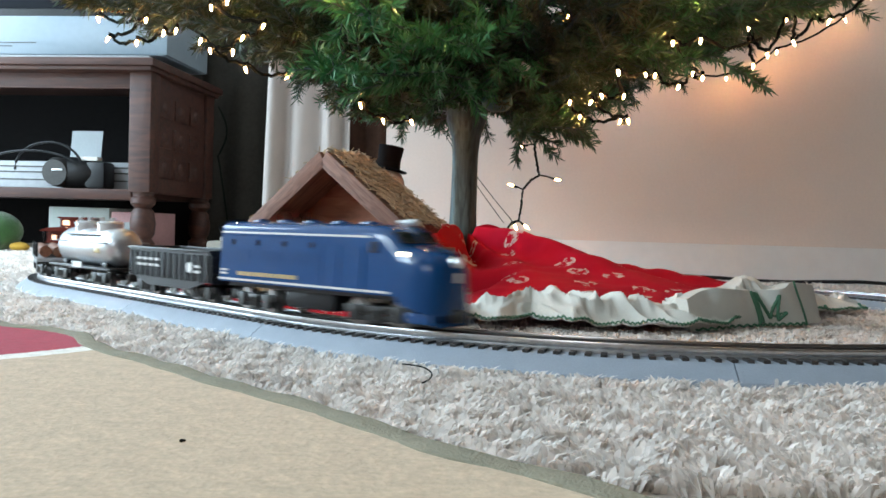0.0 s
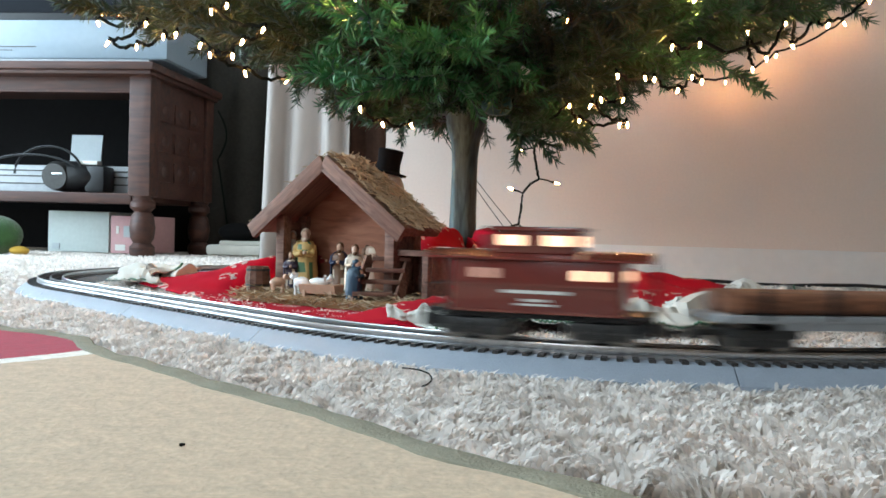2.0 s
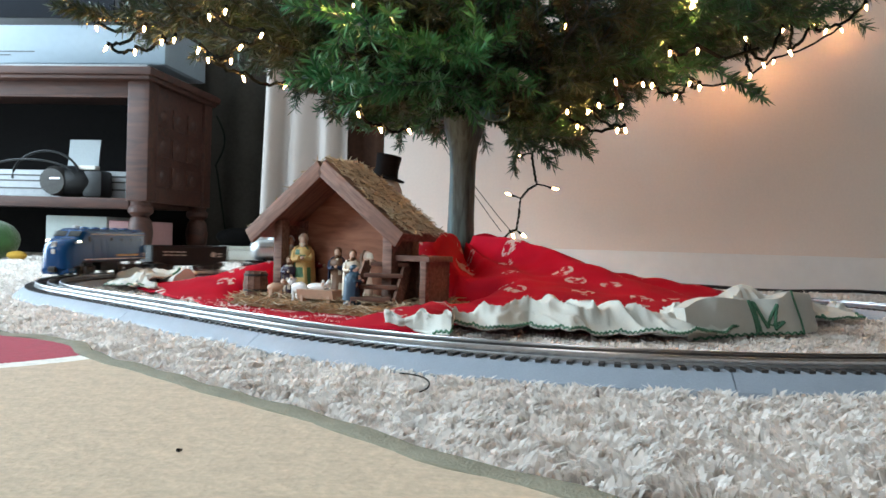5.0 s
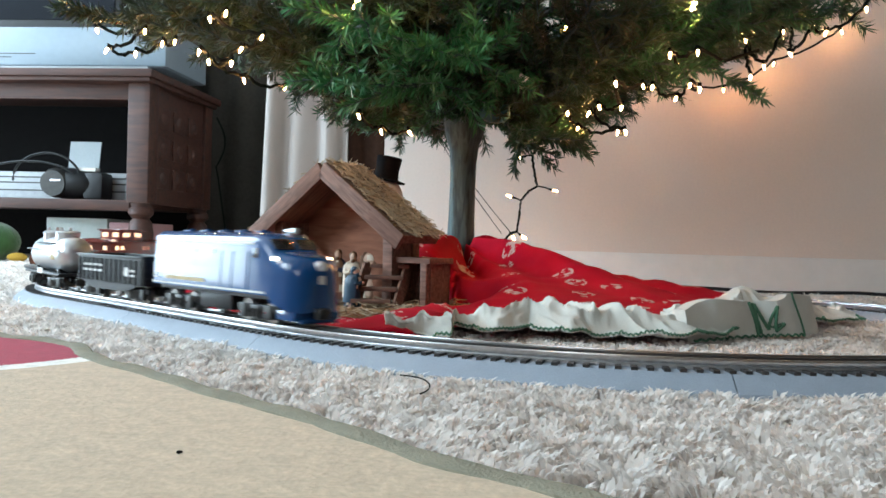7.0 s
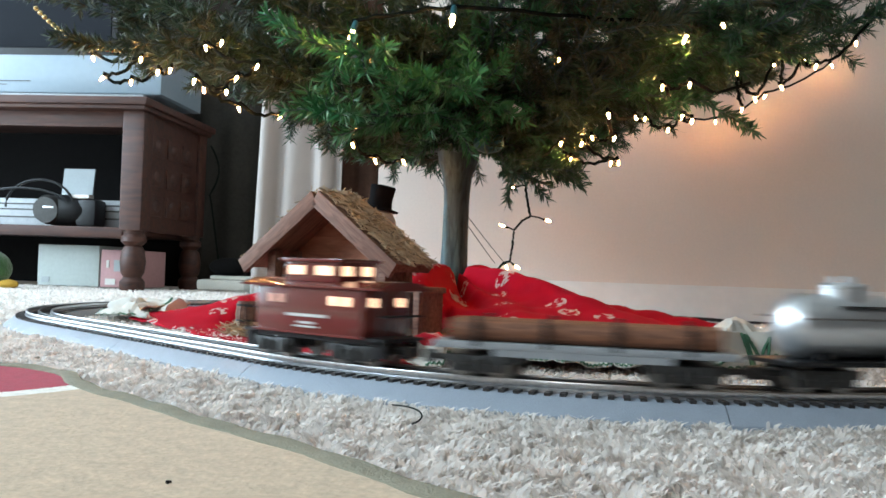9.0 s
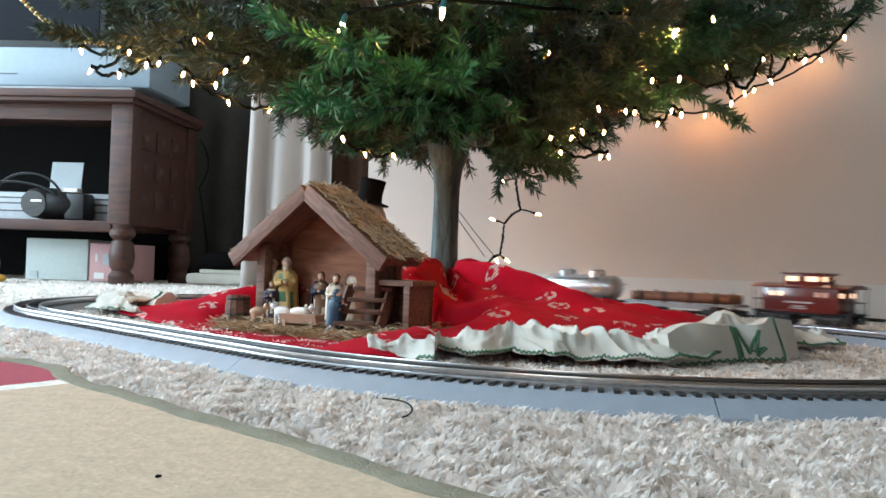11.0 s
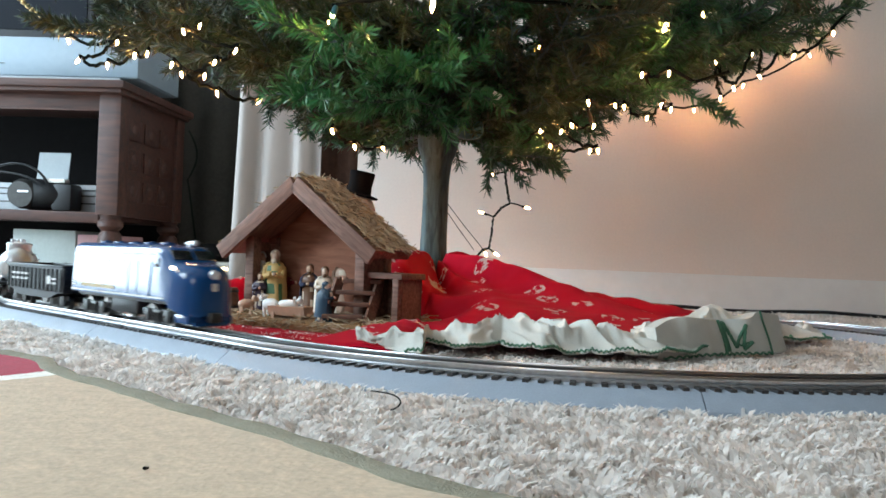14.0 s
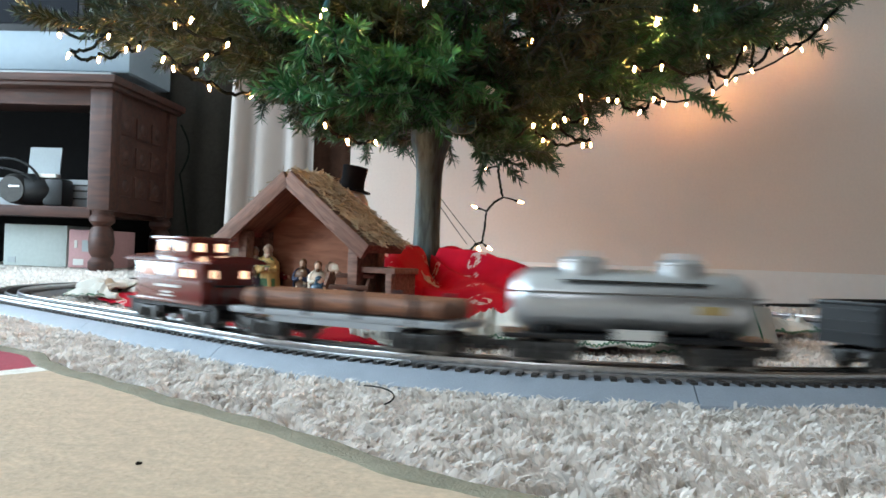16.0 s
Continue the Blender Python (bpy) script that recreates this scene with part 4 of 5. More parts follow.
part("fold", shape(lambda bm: [box(bm, 0, 0, 0.02, 0.26, 0.12, 0.034, 0.012), box(bm, 0.01, 0.01, 0.044, 0.2, 0.1, 0.014, 0.006)]), CREAM, board)
pile = thing("dark_bag", pose(-0.70, 3.02, 0.06, 0, 0, 10), "soft dark bag lying on the cloth", "bag")
part("bag_body", shape(lambda bm: ball(bm, 0, 0, 0.03, 0.07, 0.05, 0.032, 16, 10)), FELT_AND_SHADE, pile)


# ---- tree skirt ----
TREE = Vector((0.030, 1.42))
STABLE = pose(-0.265, 1.137, 0, 0, 0, -34.9)
STABLE_INV = STABLE.inverted()


def skirt_reach(a):
    """How far the skirt's edge lies from the trunk in a direction."""
    d = Vector((math.cos(a), math.sin(a)))
    lo, hi = 0.05, 1.2
    for _ in range(24):
        mid_ = (lo + hi) / 2
        p = TREE + d * mid_
        lo, hi = (mid_, hi) if inside_loop(p.x, p.y, -0.062) < 0 else (lo, mid_)
    a = (a + math.pi) % (2 * math.pi) - math.pi
    lo = min(lo, 0.585 + 0.03 * math.exp(-((a + 1.32) / 0.26) ** 2)) if -1.6 < a < 0.4 else lo
    back = 1 / (1 + math.exp(-(a + 0.25) * 13)) * (1 - math.exp(-((a - math.pi) / 0.5) ** 2))
    return lo * (1 - 0.15 * math.exp(-((a + 2.62) / 0.3) ** 2)) * (1 - 0.2 * back)


def skirt_height(x, y):
    d = Vector((x, y)) - TREE
    r, a = d.length, math.atan2(d.y, d.x)
    reach = skirt_reach(a)
    f = min(r / reach, 1)
    z = 0.010 + 0.092 * (1 - f) ** 1.1
    fold = 0.013 * math.sin(7 * a + 1.2 + 2 * f) + 0.008 * math.sin(13 * a + 0.4) + 0.01 * noise.noise((x * 9, y * 9, 0.3))
    z += fold * (1 - f) * min(f * 5, 1) * 1.6 + 0.004 * noise.noise((x * 35, y * 35, 0.9))
    rim = 1 / (1 + math.exp(-(a + 1.66) * 14)) / (1 + math.exp((a + 0.34) * 16))
    z += (0.008 + 0.004 * math.sin(a * 13)) * rim * math.exp(-((f - 0.88) / 0.07) ** 2)
    slit = a + math.pi / 2 - 0.12
    z -= 0.035 * math.exp(-(slit / 0.07) ** 2) * max(0, 1 - f * 2.2)
    p = STABLE_INV @ Vector((x, y, 0))
    out = max(-0.06 - p.x, p.x - 0.262, -0.2 - p.y, p.y - 0.155, 0)
    k = min(out / 0.05, 1)
    k = k * k * (3 - 2 * k)
    return max(0.0085, k * z + (1 - k) * 0.0085)


def skirt_patch(name, label, a0, a1, inner, outer, na, nr, material, parent, bump=None):
    bm = bmesh.new()
    grid = []
    for i in range(na + 1):
        a = a0 + (a1 - a0) * i / na
        reach = skirt_reach(a)
        col = []
        for j in range(nr + 1):
            v = j / nr
            f = inner(a) + (outer(a) - inner(a)) * v
            r = f * reach
            x, y = TREE.x + math.cos(a) * r, TREE.y + math.sin(a) * r
            z = skirt_height(x, y)
            if bump:
                dx, dz = bump(a, v, x, y)
                r += dx
                x, y = TREE.x + math.cos(a) * r, TREE.y + math.sin(a) * r
                z = max(0.008, z + dz)
            col.append(bm.verts.new((x, y, z)))
        grid.append(col)
    for c, d in zip(grid, grid[1:]):
        for j in range(nr):
            bm.faces.new((c[j], d[j], d[j + 1], c[j + 1]))
    rim = [tuple(col[-1].co) for col in grid]
    ob = part(name, bm, material, parent, label, smooth=80)
    m = ob.modifiers.new("thickness", "SOLIDIFY")
    m.thickness, m.offset = 0.0018, -1
    return ob, rim


def build_skirt():
    s = thing("tree_skirt", pose(0, 0, 0), "red printed cotton tree skirt with cream ruffled border", "tree skirt")

    def edge(a):
        return 0.972 + 0.018 * math.sin(a * 9) + 0.012 * math.sin(a * 23)

    front = lambda a: 1 / (1 + math.exp(-(a + 1.60) * 26)) * (1 / (1 + math.exp((a + 0.47) * 20)))
    left = lambda a: math.exp(-((abs(a) - 3.16) / 0.16) ** 2)
    width = lambda a: 0.105 * front(a) * (0.88 + 0.2 * math.sin(a * 7 + 1) + 0.1 * math.sin(a * 17)) + 0.2 * left(a)
    skirt_patch("red_cloth", "red cotton with small pale printed motifs", -math.pi, math.pi, lambda a: 0.055, lambda a: edge(a) - width(a), 220, 46, SKIRT, s)
    def ripple(a, v, x, y):
        pleat = 2 * abs((a * 5.2 + 0.3 * math.sin(a * 13) + 0.25 * v) % 1 - 0.5)
        ridge = (1 - min(1, 1.7 * abs(noise.noise((a * 7 + v * 0.9, v * 1.1 + a * 2.5, 2))))) ** 2
        small = (1 - min(1, 2.4 * abs(noise.noise((a * 21 - v, v * 2.2, 7))))) ** 2
        return (0.03 * pleat - 0.018 + 0.01 * noise.noise((a * 24, 1, 0))) * v, (0.012 * ridge + 0.010 * small) * (0.3 + 0.7 * math.sin(min(v * 1.15, 1) * math.pi)) + 0.003

    hems = []
    hems.append(skirt_patch("border", "cream ruffled border", -1.70, -0.47, lambda a: edge(a) - width(a) - 0.012 + 0.02 * noise.noise((a * 75, 0, 4)), lambda a: edge(a) + 0.02 * front(a), 620, 28, CREAM, s, ripple))
    hems.append(skirt_patch("border", "cream ruffled border", 2.82, 3.46, lambda a: edge(a) - width(a) - 0.01, lambda a: edge(a) + 0.06 * left(a), 110, 20, CREAM, s, ripple))
    for border, hem in hems:
        n = len(hem)
        line = [(x, y, z + 0.0012 + 0.0012 * math.sin(i * 1.9)) for i, (x, y, z) in enumerate(hem) if n * 0.06 < i < n * 0.95]
        part("stitching", shape(lambda bm: strip(bm, line, 0.001)), GREEN_STITCH, border, "green stitched edge")
    # the border's end stands up as a stiff panel, stitched with a green monogram
    base = [Vector(q) for q in ((0.238, 0.842), (0.282, 0.868), (0.3213, 0.905), (0.352, 0.915), (0.386, 0.932), (0.412, 0.965), (0.445, 1.03))]
    tall = (0.030, 0.040, 0.036, 0.037, 0.045, 0.040, 0.022)

    def panel(u, v, out=0.0):
        """A place on the panel: u along it, v up it."""
        k = min(int(u * 6), 5)
        w = u * 6 - k
        p, d = base[k].lerp(base[k + 1], w), (base[k + 1] - base[k]).normalized()
        h = tall[k] + (tall[k + 1] - tall[k]) * w
        n = Vector((d.y, -d.x))
        q = p + n * (out + 0.005 * math.sin(u * 23 + v * 2) * (0.4 + v) - 0.012 * v)
        return q.x, q.y, 0.009 + h * v
    fold = part("turned_fold", shape(lambda bm: loft(bm, [[panel(u, v) for v in (0, 0.25, 0.5, 0.75, 1)] + [panel(u, v, -0.006 - 0.01 * v) for v in (0.97, 0.6, 0.3, 0)] for u in np.linspace(0, 1, 48)])), CREAM, s, "cream panel standing up", smooth=60)
    part("stitching", shape(lambda bm: strip(bm, [panel(u, 0.04 + 0.03 * math.sin(u * 160), 0.0008) for u in np.linspace(0.02, 0.66, 90)], 0.0011)), GREEN_STITCH, fold, "green stitched edge")
    part("stitching", shape(lambda bm: strip(bm, [panel(0.665, v, 0.0008) for v in np.linspace(0, 1, 12)], 0.0011)), GREEN_STITCH, fold, "green stitched edge")
    for line in (((0.365, 0.06), (0.365, 0.96)), ((0.39, 0.1), (0.39, 0.93)), ((0.40, 0.9), (0.455, 0.2), (0.51, 0.85)), ((0.51, 0.85), (0.50, 0.15), (0.545, 0.35))):
        pts = [panel(p[0] + (q[0] - p[0]) * w, p[1] + (q[1] - p[1]) * w, 0.001 + 0.0005 * (m_ % 2)) for p, q in zip(line, line[1:]) for m_, w in enumerate(np.linspace(0, 1, 10))]
        pts = [q for m_, q in enumerate(pts) if m_ == 0 or (Vector(q) - Vector(pts[m_ - 1])).length > 1e-5]
        part("monogram", shape(lambda bm: strip(bm, pts, 0.0018)), GREEN_STITCH, fold, "green stitched monogram stroke")
    # a puffed corner of the border beside the stable
    a_, b_ = Vector((-0.568, 1.575)), Vector((-0.392, 1.355))
    d = (b_ - a_).normalized()
    side = Vector((d.y, -d.x))

    def ring(u):
        c = a_.lerp(b_, u)
        w = 0.004 + 0.036 * math.sin(math.pi * min(u * 0.75 + 0.12, 1)) ** 0.8
        h = 0.010 + 0.016 * math.exp(-((u - 0.16) / 0.14) ** 2) + 0.026 * max(0, (u - 0.45) / 0.55) ** 1.4
        return [(c.x - side.x * w * math.cos(t) , c.y - side.y * w * math.cos(t), 0.008 + h * math.sin(t) * (1 + 0.35 * noise.noise((u * 7, t * 1.3, 1)))) for t in np.linspace(0, math.pi, 13)]
    puff = part("border", shape(lambda bm: loft(bm, [ring(u) for u in np.linspace(0, 1, 36)])), CREAM, s, "puffed cream border corner", smooth=70)
    part("stitching", shape(lambda bm: strip(bm, [tuple(Vector(ring(0.9 + 0.05 * math.sin(i * 1.1))[i]) + Vector((0, 0, 0.0015))) for i in range(1, 12)], 0.0022)), GREEN_STITCH, puff, "green stitched edge")


build_skirt()


# ---- the nativity stable ----
def build_stable():
    st = thing("nativity_stable", STABLE @ pose(0, 0, 0.009), "wooden nativity stable with straw roof on tree skirt", "nativity stable")
    def slab(bm):
        n = 40
        ring = [(0.128 + (0.142 + 0.008 * math.sin(5 * a) + 0.005 * math.sin(11 * a)) * max(-1, min(1, 1.25 * math.cos(a))), 0.085 + 0.098 * max(-1, min(1, 1.25 * math.sin(a)))) for a in np.linspace(0, 2 * math.pi, n, endpoint=False)]
        loft(bm, [[(x, y, 0) for x, y in ring], [(x, y, 0.007) for x, y in ring], [(0.13 + (x - 0.13) * 0.96, 0.085 + (y - 0.085) * 0.95, 0.0105) for x, y in ring]])
    part("base", shape(slab), HAY, st, "brown base strewn with hay")
    rng = random.Random(3)
    def straws(bm, n, place, length):
        for _ in range(n):
            x, y, z = place()
            a, t = rng.uniform(0, 6.28), rng.uniform(-0.35, 0.5)
            L = length * rng.uniform(0.5, 1.2)
            d = Vector((math.cos(a), math.sin(a), t)) * L / 2
            rod(bm, Vector((x, y, z)) - d, Vector((x, y, z)) + d, 0.0006, 0.0005, 3)
    part("loose_hay", shape(lambda bm: straws(bm, 420, lambda: (rng.uniform(0.0, 0.26), rng.uniform(0.0, 0.16), 0.012 + rng.uniform(0, 0.004)), 0.022)), THATCH, st, "loose golden hay")
    def rim_spot():
        a = rng.uniform(0, 2 * math.pi)
        g = rng.uniform(0.94, 1.07)
        return 0.128 + 0.142 * g * max(-1, min(1, 1.25 * math.cos(a))), 0.085 + 0.098 * g * max(-1, min(1, 1.25 * math.sin(a))), rng.uniform(0.001, 0.012)
    part("loose_hay", shape(lambda bm: straws(bm, 700, rim_spot, 0.02)), THATCH, st, "hay straggling over the base's edge")
    # posts and walls; house front at y 0.06, ridge at x 0.1065
    ridge, front, back, top, eave = 0.1085, 0.05, 0.117, 0.173, 0.086
    for x in (0.02, 0.205):
        for y in (front + 0.012, back - 0.014):
            part("post", shape(lambda bm: box(bm, x, y, 0.059, 0.0145, 0.0145, 0.102, 0.0012)), STABLE_WOOD, st)
    def gable(bm):
        pts = [(0.016, 0.01), (0.201, 0.01), (0.201, 0.108), (ridge, 0.174), (0.016, 0.108)]
        loft(bm, [[(x, back - 0.012, z) for x, z in pts], [(x, back - 0.006, z) for x, z in pts]])
    part("back_wall", shape(gable), STABLE_RED, st, smooth=20)
    for x in (0.0165, 0.2085):
        part("side_wall", shape(lambda bm: box(bm, x, 0.083, 0.056, 0.004, 0.05, 0.094)), STABLE_WOOD, st)
    half = 0.124
    run = math.hypot(half, top - eave)
    tilt = math.degrees(math.atan2(top - eave, half))
    for s in (-1, 1):
        m = pose(ridge, 0.5 * (front + back) - 0.003, top, 0, s * tilt, 0) @ pose(s * run / 2, 0, 0.006)
        slope = part("roof_slab", shape(lambda bm: box(bm, 0, 0, 0, run, 0.072, 0.012, 0.0015)), STABLE_WOOD, st, "weathered wooden roof board", m=m)
        part("edge_board", shape(lambda bm: box(bm, 0, -0.0395, -0.003, run + 0.004, 0.007, 0.021, 0.0014)), STABLE_WOOD, slope)
        def thatch(bm):
            for _ in range(900):
                x, y = rng.uniform(-run / 2, run / 2), rng.uniform(-0.034, 0.037)
                a = rng.gauss(0, 0.8)
                d = Vector((math.cos(a), math.sin(a), rng.uniform(-0.12, 0.22))) * 0.011 * rng.uniform(0.6, 1.4)
                p = Vector((x, y, 0.0075 + rng.uniform(0, 0.0035)))
                rod(bm, p - d, p + d, 0.0007, 0.0005, 3)
        tagged(part("thatch", shape(thatch), THATCH, slope, "layer of cut straw"), kind="stuff")
    # steps and a loft platform at the side
    part("platform", shape(lambda bm: [box(bm, 0.234, 0.087, 0.066, 0.058, 0.05, 0.007, 0.001), box(bm, 0.234, 0.108, 0.037, 0.05, 0.005, 0.054), box(bm, 0.256, 0.09, 0.037, 0.006, 0.04, 0.054), box(bm, 0.254, 0.066, 0.037, 0.009, 0.008, 0.054, 0.001)]), STABLE_WOOD, st)
    climb = [pose(0.2085 - k * 0.003, 0.022 + k * 0.0155, 0.0175 + k * 0.0135, 0, 0, 34.9) for k in range(4)]
    for m in climb:
        part("step", shape(lambda bm: box(bm, 0, 0, 0, 0.047, 0.017, 0.005, 0.0008)), STABLE_WOOD, st, m=m)
    for x in (-0.025, 0.025):
        foot, head = climb[0] @ Vector((x, -0.009, -0.008)), climb[3] @ Vector((x, 0.008, 0.004))
        part("stringer", shape(lambda bm: loft(bm, [[(foot.x + dx, foot.y, foot.z), (foot.x + dx, foot.y + 0.018, foot.z), (head.x + dx, head.y, head.z - 0.008), (head.x + dx, head.y - 0.012, head.z)] for dx in (-0.0018, 0.0018)])), STABLE_WOOD, st, smooth=20)


build_stable()


def tone(name, c):
    return mat(name, c, 0.45, vary=0.12, scale=150)


CLAY = {"yellow": tone("glaze_yellow", (0.7, 0.46, 0.17)), "red": tone("glaze_red", (0.25, 0.02, 0.03)), "blue": tone("glaze_blue", (0.015, 0.05, 0.085)), "navy": tone("glaze_navy", (0.03, 0.04, 0.085)),
    "white": tone("glaze_white", (0.8, 0.78, 0.75)), "brown": tone("glaze_brown", (0.2, 0.1, 0.055)), "purple": tone("glaze_purple", (0.055, 0.035, 0.06)), "tan": tone("glaze_tan", (0.62, 0.4, 0.28)),
    "green": tone("glaze_green", (0.09, 0.2, 0.1)), "cream": tone("glaze_cream", (0.75, 0.62, 0.48)), "hair": tone("glaze_hair", (0.16, 0.07, 0.03))}


def figurine(x, y, h, robe, cape, head, label, kneel=False, turn=0.0, trim="cream"):
    """A small robed clay figure: one plain mesh."""
    bm = bmesh.new()
    k = h / 0.075
    seen = set()

    def done(slot, accent=None):
        for f in bm.faces:
            if f not in seen:
                c = f.calc_center_median() / k
                f.material_index = accent if accent is not None and noise.noise(c * 150 + Vector((x * 900, 0, 0))) > 0.22 else slot
                seen.add(f)

    turned(bm, [(0.0135 * k, 0), (0.0138 * k, 0.003 * k), (0.0128 * k, 0.012 * k), (0.0112 * k, 0.022 * k), (0.0098 * k, 0.034 * k), (0.0112 * k, 0.043 * k), (0.0122 * k, 0.049 * k), (0.0105 * k, 0.0555 * k), (0.0035 * k, 0.0605 * k)], 27)
    for v in bm.verts:
        a = math.atan2(v.co.y, v.co.x)
        deep = max(0, 1 - v.co.z / (0.045 * k))
        v.co.x *= 1 + 0.09 * deep * math.sin(8 * a + x * 300)
        v.co.y *= (1 + 0.09 * deep * math.sin(8 * a + x * 300)) * 0.86
    done(0, 4)
    for s in (-1, 1):
        rod(bm, (s * 0.0098 * k, 0, 0.053 * k), (s * 0.0105 * k, -0.007 * k, 0.043 * k), 0.0042 * k, 0.0036 * k, 8)
        rod(bm, (s * 0.0105 * k, -0.007 * k, 0.043 * k), (s * 0.003 * k, -0.0125 * k, 0.045 * k), 0.0036 * k, 0.0028 * k, 8)
    # a cloak over back and shoulders, open in front
    rows = [(0.0152, 0.008), (0.0148, 0.022), (0.0138, 0.038), (0.0138, 0.05), (0.0098, 0.0585), (0.004, 0.0615)]
    angles = [math.pi * (-0.22 + 1.44 * i / 12) for i in range(13)]
    rings = [[bm.verts.new((r * k * math.cos(a) * (1 + 0.1 * math.sin(9 * a) * (1 - z / 0.062)), r * k * math.sin(a) * 0.95 + 0.001 * k, z * k)) for a in angles] for r, z in rows]
    for p, q in zip(rings, rings[1:]):
        for i in range(12):
            bm.faces.new((p[i], p[i + 1], q[i + 1], q[i]))
    done(1)
    ball(bm, 0, -0.0012 * k, 0.0662 * k, 0.0054 * k, 0.0058 * k, 0.0068 * k, 12, 8)
    ball(bm, 0.001 * k, -0.0135 * k, 0.0455 * k, 0.0026 * k)
    done(2)
    ball(bm, 0, 0.0014 * k, 0.0686 * k, 0.0064 * k, 0.0062 * k, 0.0066 * k, 12, 8)
    ball(bm, 0, 0.004 * k, 0.062 * k, 0.006 * k, 0.004 * k, 0.006 * k, 10, 6)
    ball(bm, 0, -0.0045 * k, 0.0608 * k, 0.0036 * k, 0.0026 * k, 0.004 * k, 8, 6)
    done(3)
    for v in bm.verts:
        p = v.co / k * 130
        v.co.x += 0.0016 * k * noise.noise(p)
        v.co.y += 0.0016 * k * noise.noise(p + Vector((5, 0, 0)))
        if kneel:
            v.co.y = v.co.y * 1.3 - 0.004 * k * (v.co.z / h)
    ob = part("clay_figurine", bm, [CLAY[robe], CLAY[cape], CLAY["tan"], CLAY[head], CLAY[trim]], smooth=60)
    ob.matrix_world = pose(x + 0.008, y - 0.003, 0.0195, 0, 0, turn)
    return tagged(ob, label, "figurine", "nativity figurines")


figurine(-0.192, 1.178, 0.083, "yellow", "yellow", "cream", "clay figurine in yellow robe with green bands", trim="green")
figurine(-0.166, 1.205, 0.066, "red", "red", "hair", "clay figurine in dark red robe")
figurine(-0.2125, 1.195, 0.08, "white", "white", "white", "clay figurine with white wings and headdress", turn=15)
figurine(-0.2095, 1.172, 0.052, "purple", "purple", "hair", "small clay figurine in purple robe")
figurine(-0.143, 1.155, 0.066, "brown", "navy", "hair", "clay figurine in navy cloak", turn=-10)
figurine(-0.119, 1.112, 0.064, "cream", "cream", "hair", "clay figurine in cream robe holding a bundle")
figurine(-0.099, 1.155, 0.08, "tan", "brown", "hair", "tall clay figurine in brown cloak")
figurine(-0.1115, 1.042, 0.047, "blue", "blue", "blue", "kneeling clay figurine in blue mantle", kneel=True, turn=70)
figurine(-0.0585, 1.145, 0.036, "white", "white", "white", "small white clay figurine on stable loft").location.z = 0.0785


def animal(x, y, size, material, label, turn):
    bm = bmesh.new()
    k = size / 0.03
    ball(bm, 0, 0, 0.018 * k, 0.014 * k, 0.008 * k, 0.0085 * k, 14, 10)
    ball(bm, 0.014 * k, 0, 0.027 * k, 0.006 * k, 0.005 * k, 0.0055 * k, 10, 8)
    ball(bm, 0.0185 * k, 0, 0.0255 * k, 0.0035 * k, 0.003 * k, 0.003 * k, 8, 6)
    for sx in (-0.008, 0.008):
        for sy in (-0.0045, 0.0045):
            rod(bm, (sx * k, sy * k, 0), (sx * k, sy * k, 0.015 * k), 0.002 * k, 0.0026 * k, 8)
    for s in (-1, 1):
        ball(bm, 0.0125 * k, s * 0.005 * k, 0.03 * k, 0.0018 * k, 0.003 * k, 0.0015 * k, 8, 6)
    for v in bm.verts:
        v.co += Vector((noise.noise(v.co * 300), noise.noise(v.co * 300 + Vector((3, 0, 0))), noise.noise(v.co * 280))) * 0.0012
    ob = part("animal_figurine", bm, material, smooth=70)
    ob.matrix_world = pose(x + 0.008, y - 0.003, 0.0192, 0, 0, turn)
    return tagged(ob, label, "figurine", "nativity animals")


animal(-0.181, 1.088, 0.026, CLAY["white"], "white clay lamb standing on hay", 150)
animal(-0.217, 1.122, 0.022, CLAY["tan"], "tan clay animal lying by the figures", 20)
man = thing("manger", pose(-0.147, 1.072, 0.019, 0, 0, -20), "small tan manger holding a white clay baby", "manger")
part("crib", shape(lambda bm: loft(bm, [[(x, -0.010, 0.004), (x, -0.014, 0.015), (x, 0.014, 0.015), (x, 0.010, 0.004)] for x in (-0.024, 0.024)] ) or [box(bm, sx, 0, 0.004, 0.004, 0.024, 0.008) for sx in (-0.018, 0.018)]), CLAY["tan"], man)
part("swaddled_figure", shape(lambda bm: [ball(bm, -0.003, 0, 0.018, 0.014, 0.006, 0.005), ball(bm, 0.012, 0, 0.0215, 0.0042, 0.0042, 0.0042), rod(bm, (0.006, -0.003, 0.02), (0.010, -0.010, 0.026), 0.0018), rod(bm, (0.006, 0.003, 0.02), (0.008, 0.010, 0.026), 0.0018)]), CLAY["white"], man)
bar = thing("toy_barrel", pose(-0.243, 1.16, 0.0185, 0, 0, 20), "small dark wooden barrel beside the stable", "barrel")
for k in range(12):
    a = k * math.pi / 6
    part("stave", shape(lambda bm: loft(bm, [[((r + o) * math.cos(a + w), (r + o) * math.sin(a + w), z) for o, w in ((0, -0.24), (0.0015, -0.23), (0.0015, 0.23), (0, 0.24))] for r, z in ((0.0125, 0), (0.015, 0.015), (0.0125, 0.032))])), STABLE_WOOD, bar)
for z in (0.006, 0.026):
    part("hoop", shape(lambda bm: turned(bm, [(0.0155, z), (0.0158, z + 0.003)], 24)), DARK, bar)
part("barrel_head", shape(lambda bm: rod(bm, (0, 0, 0.001), (0, 0, 0.030), 0.0118, seg=20)), STABLE_WOOD, bar)

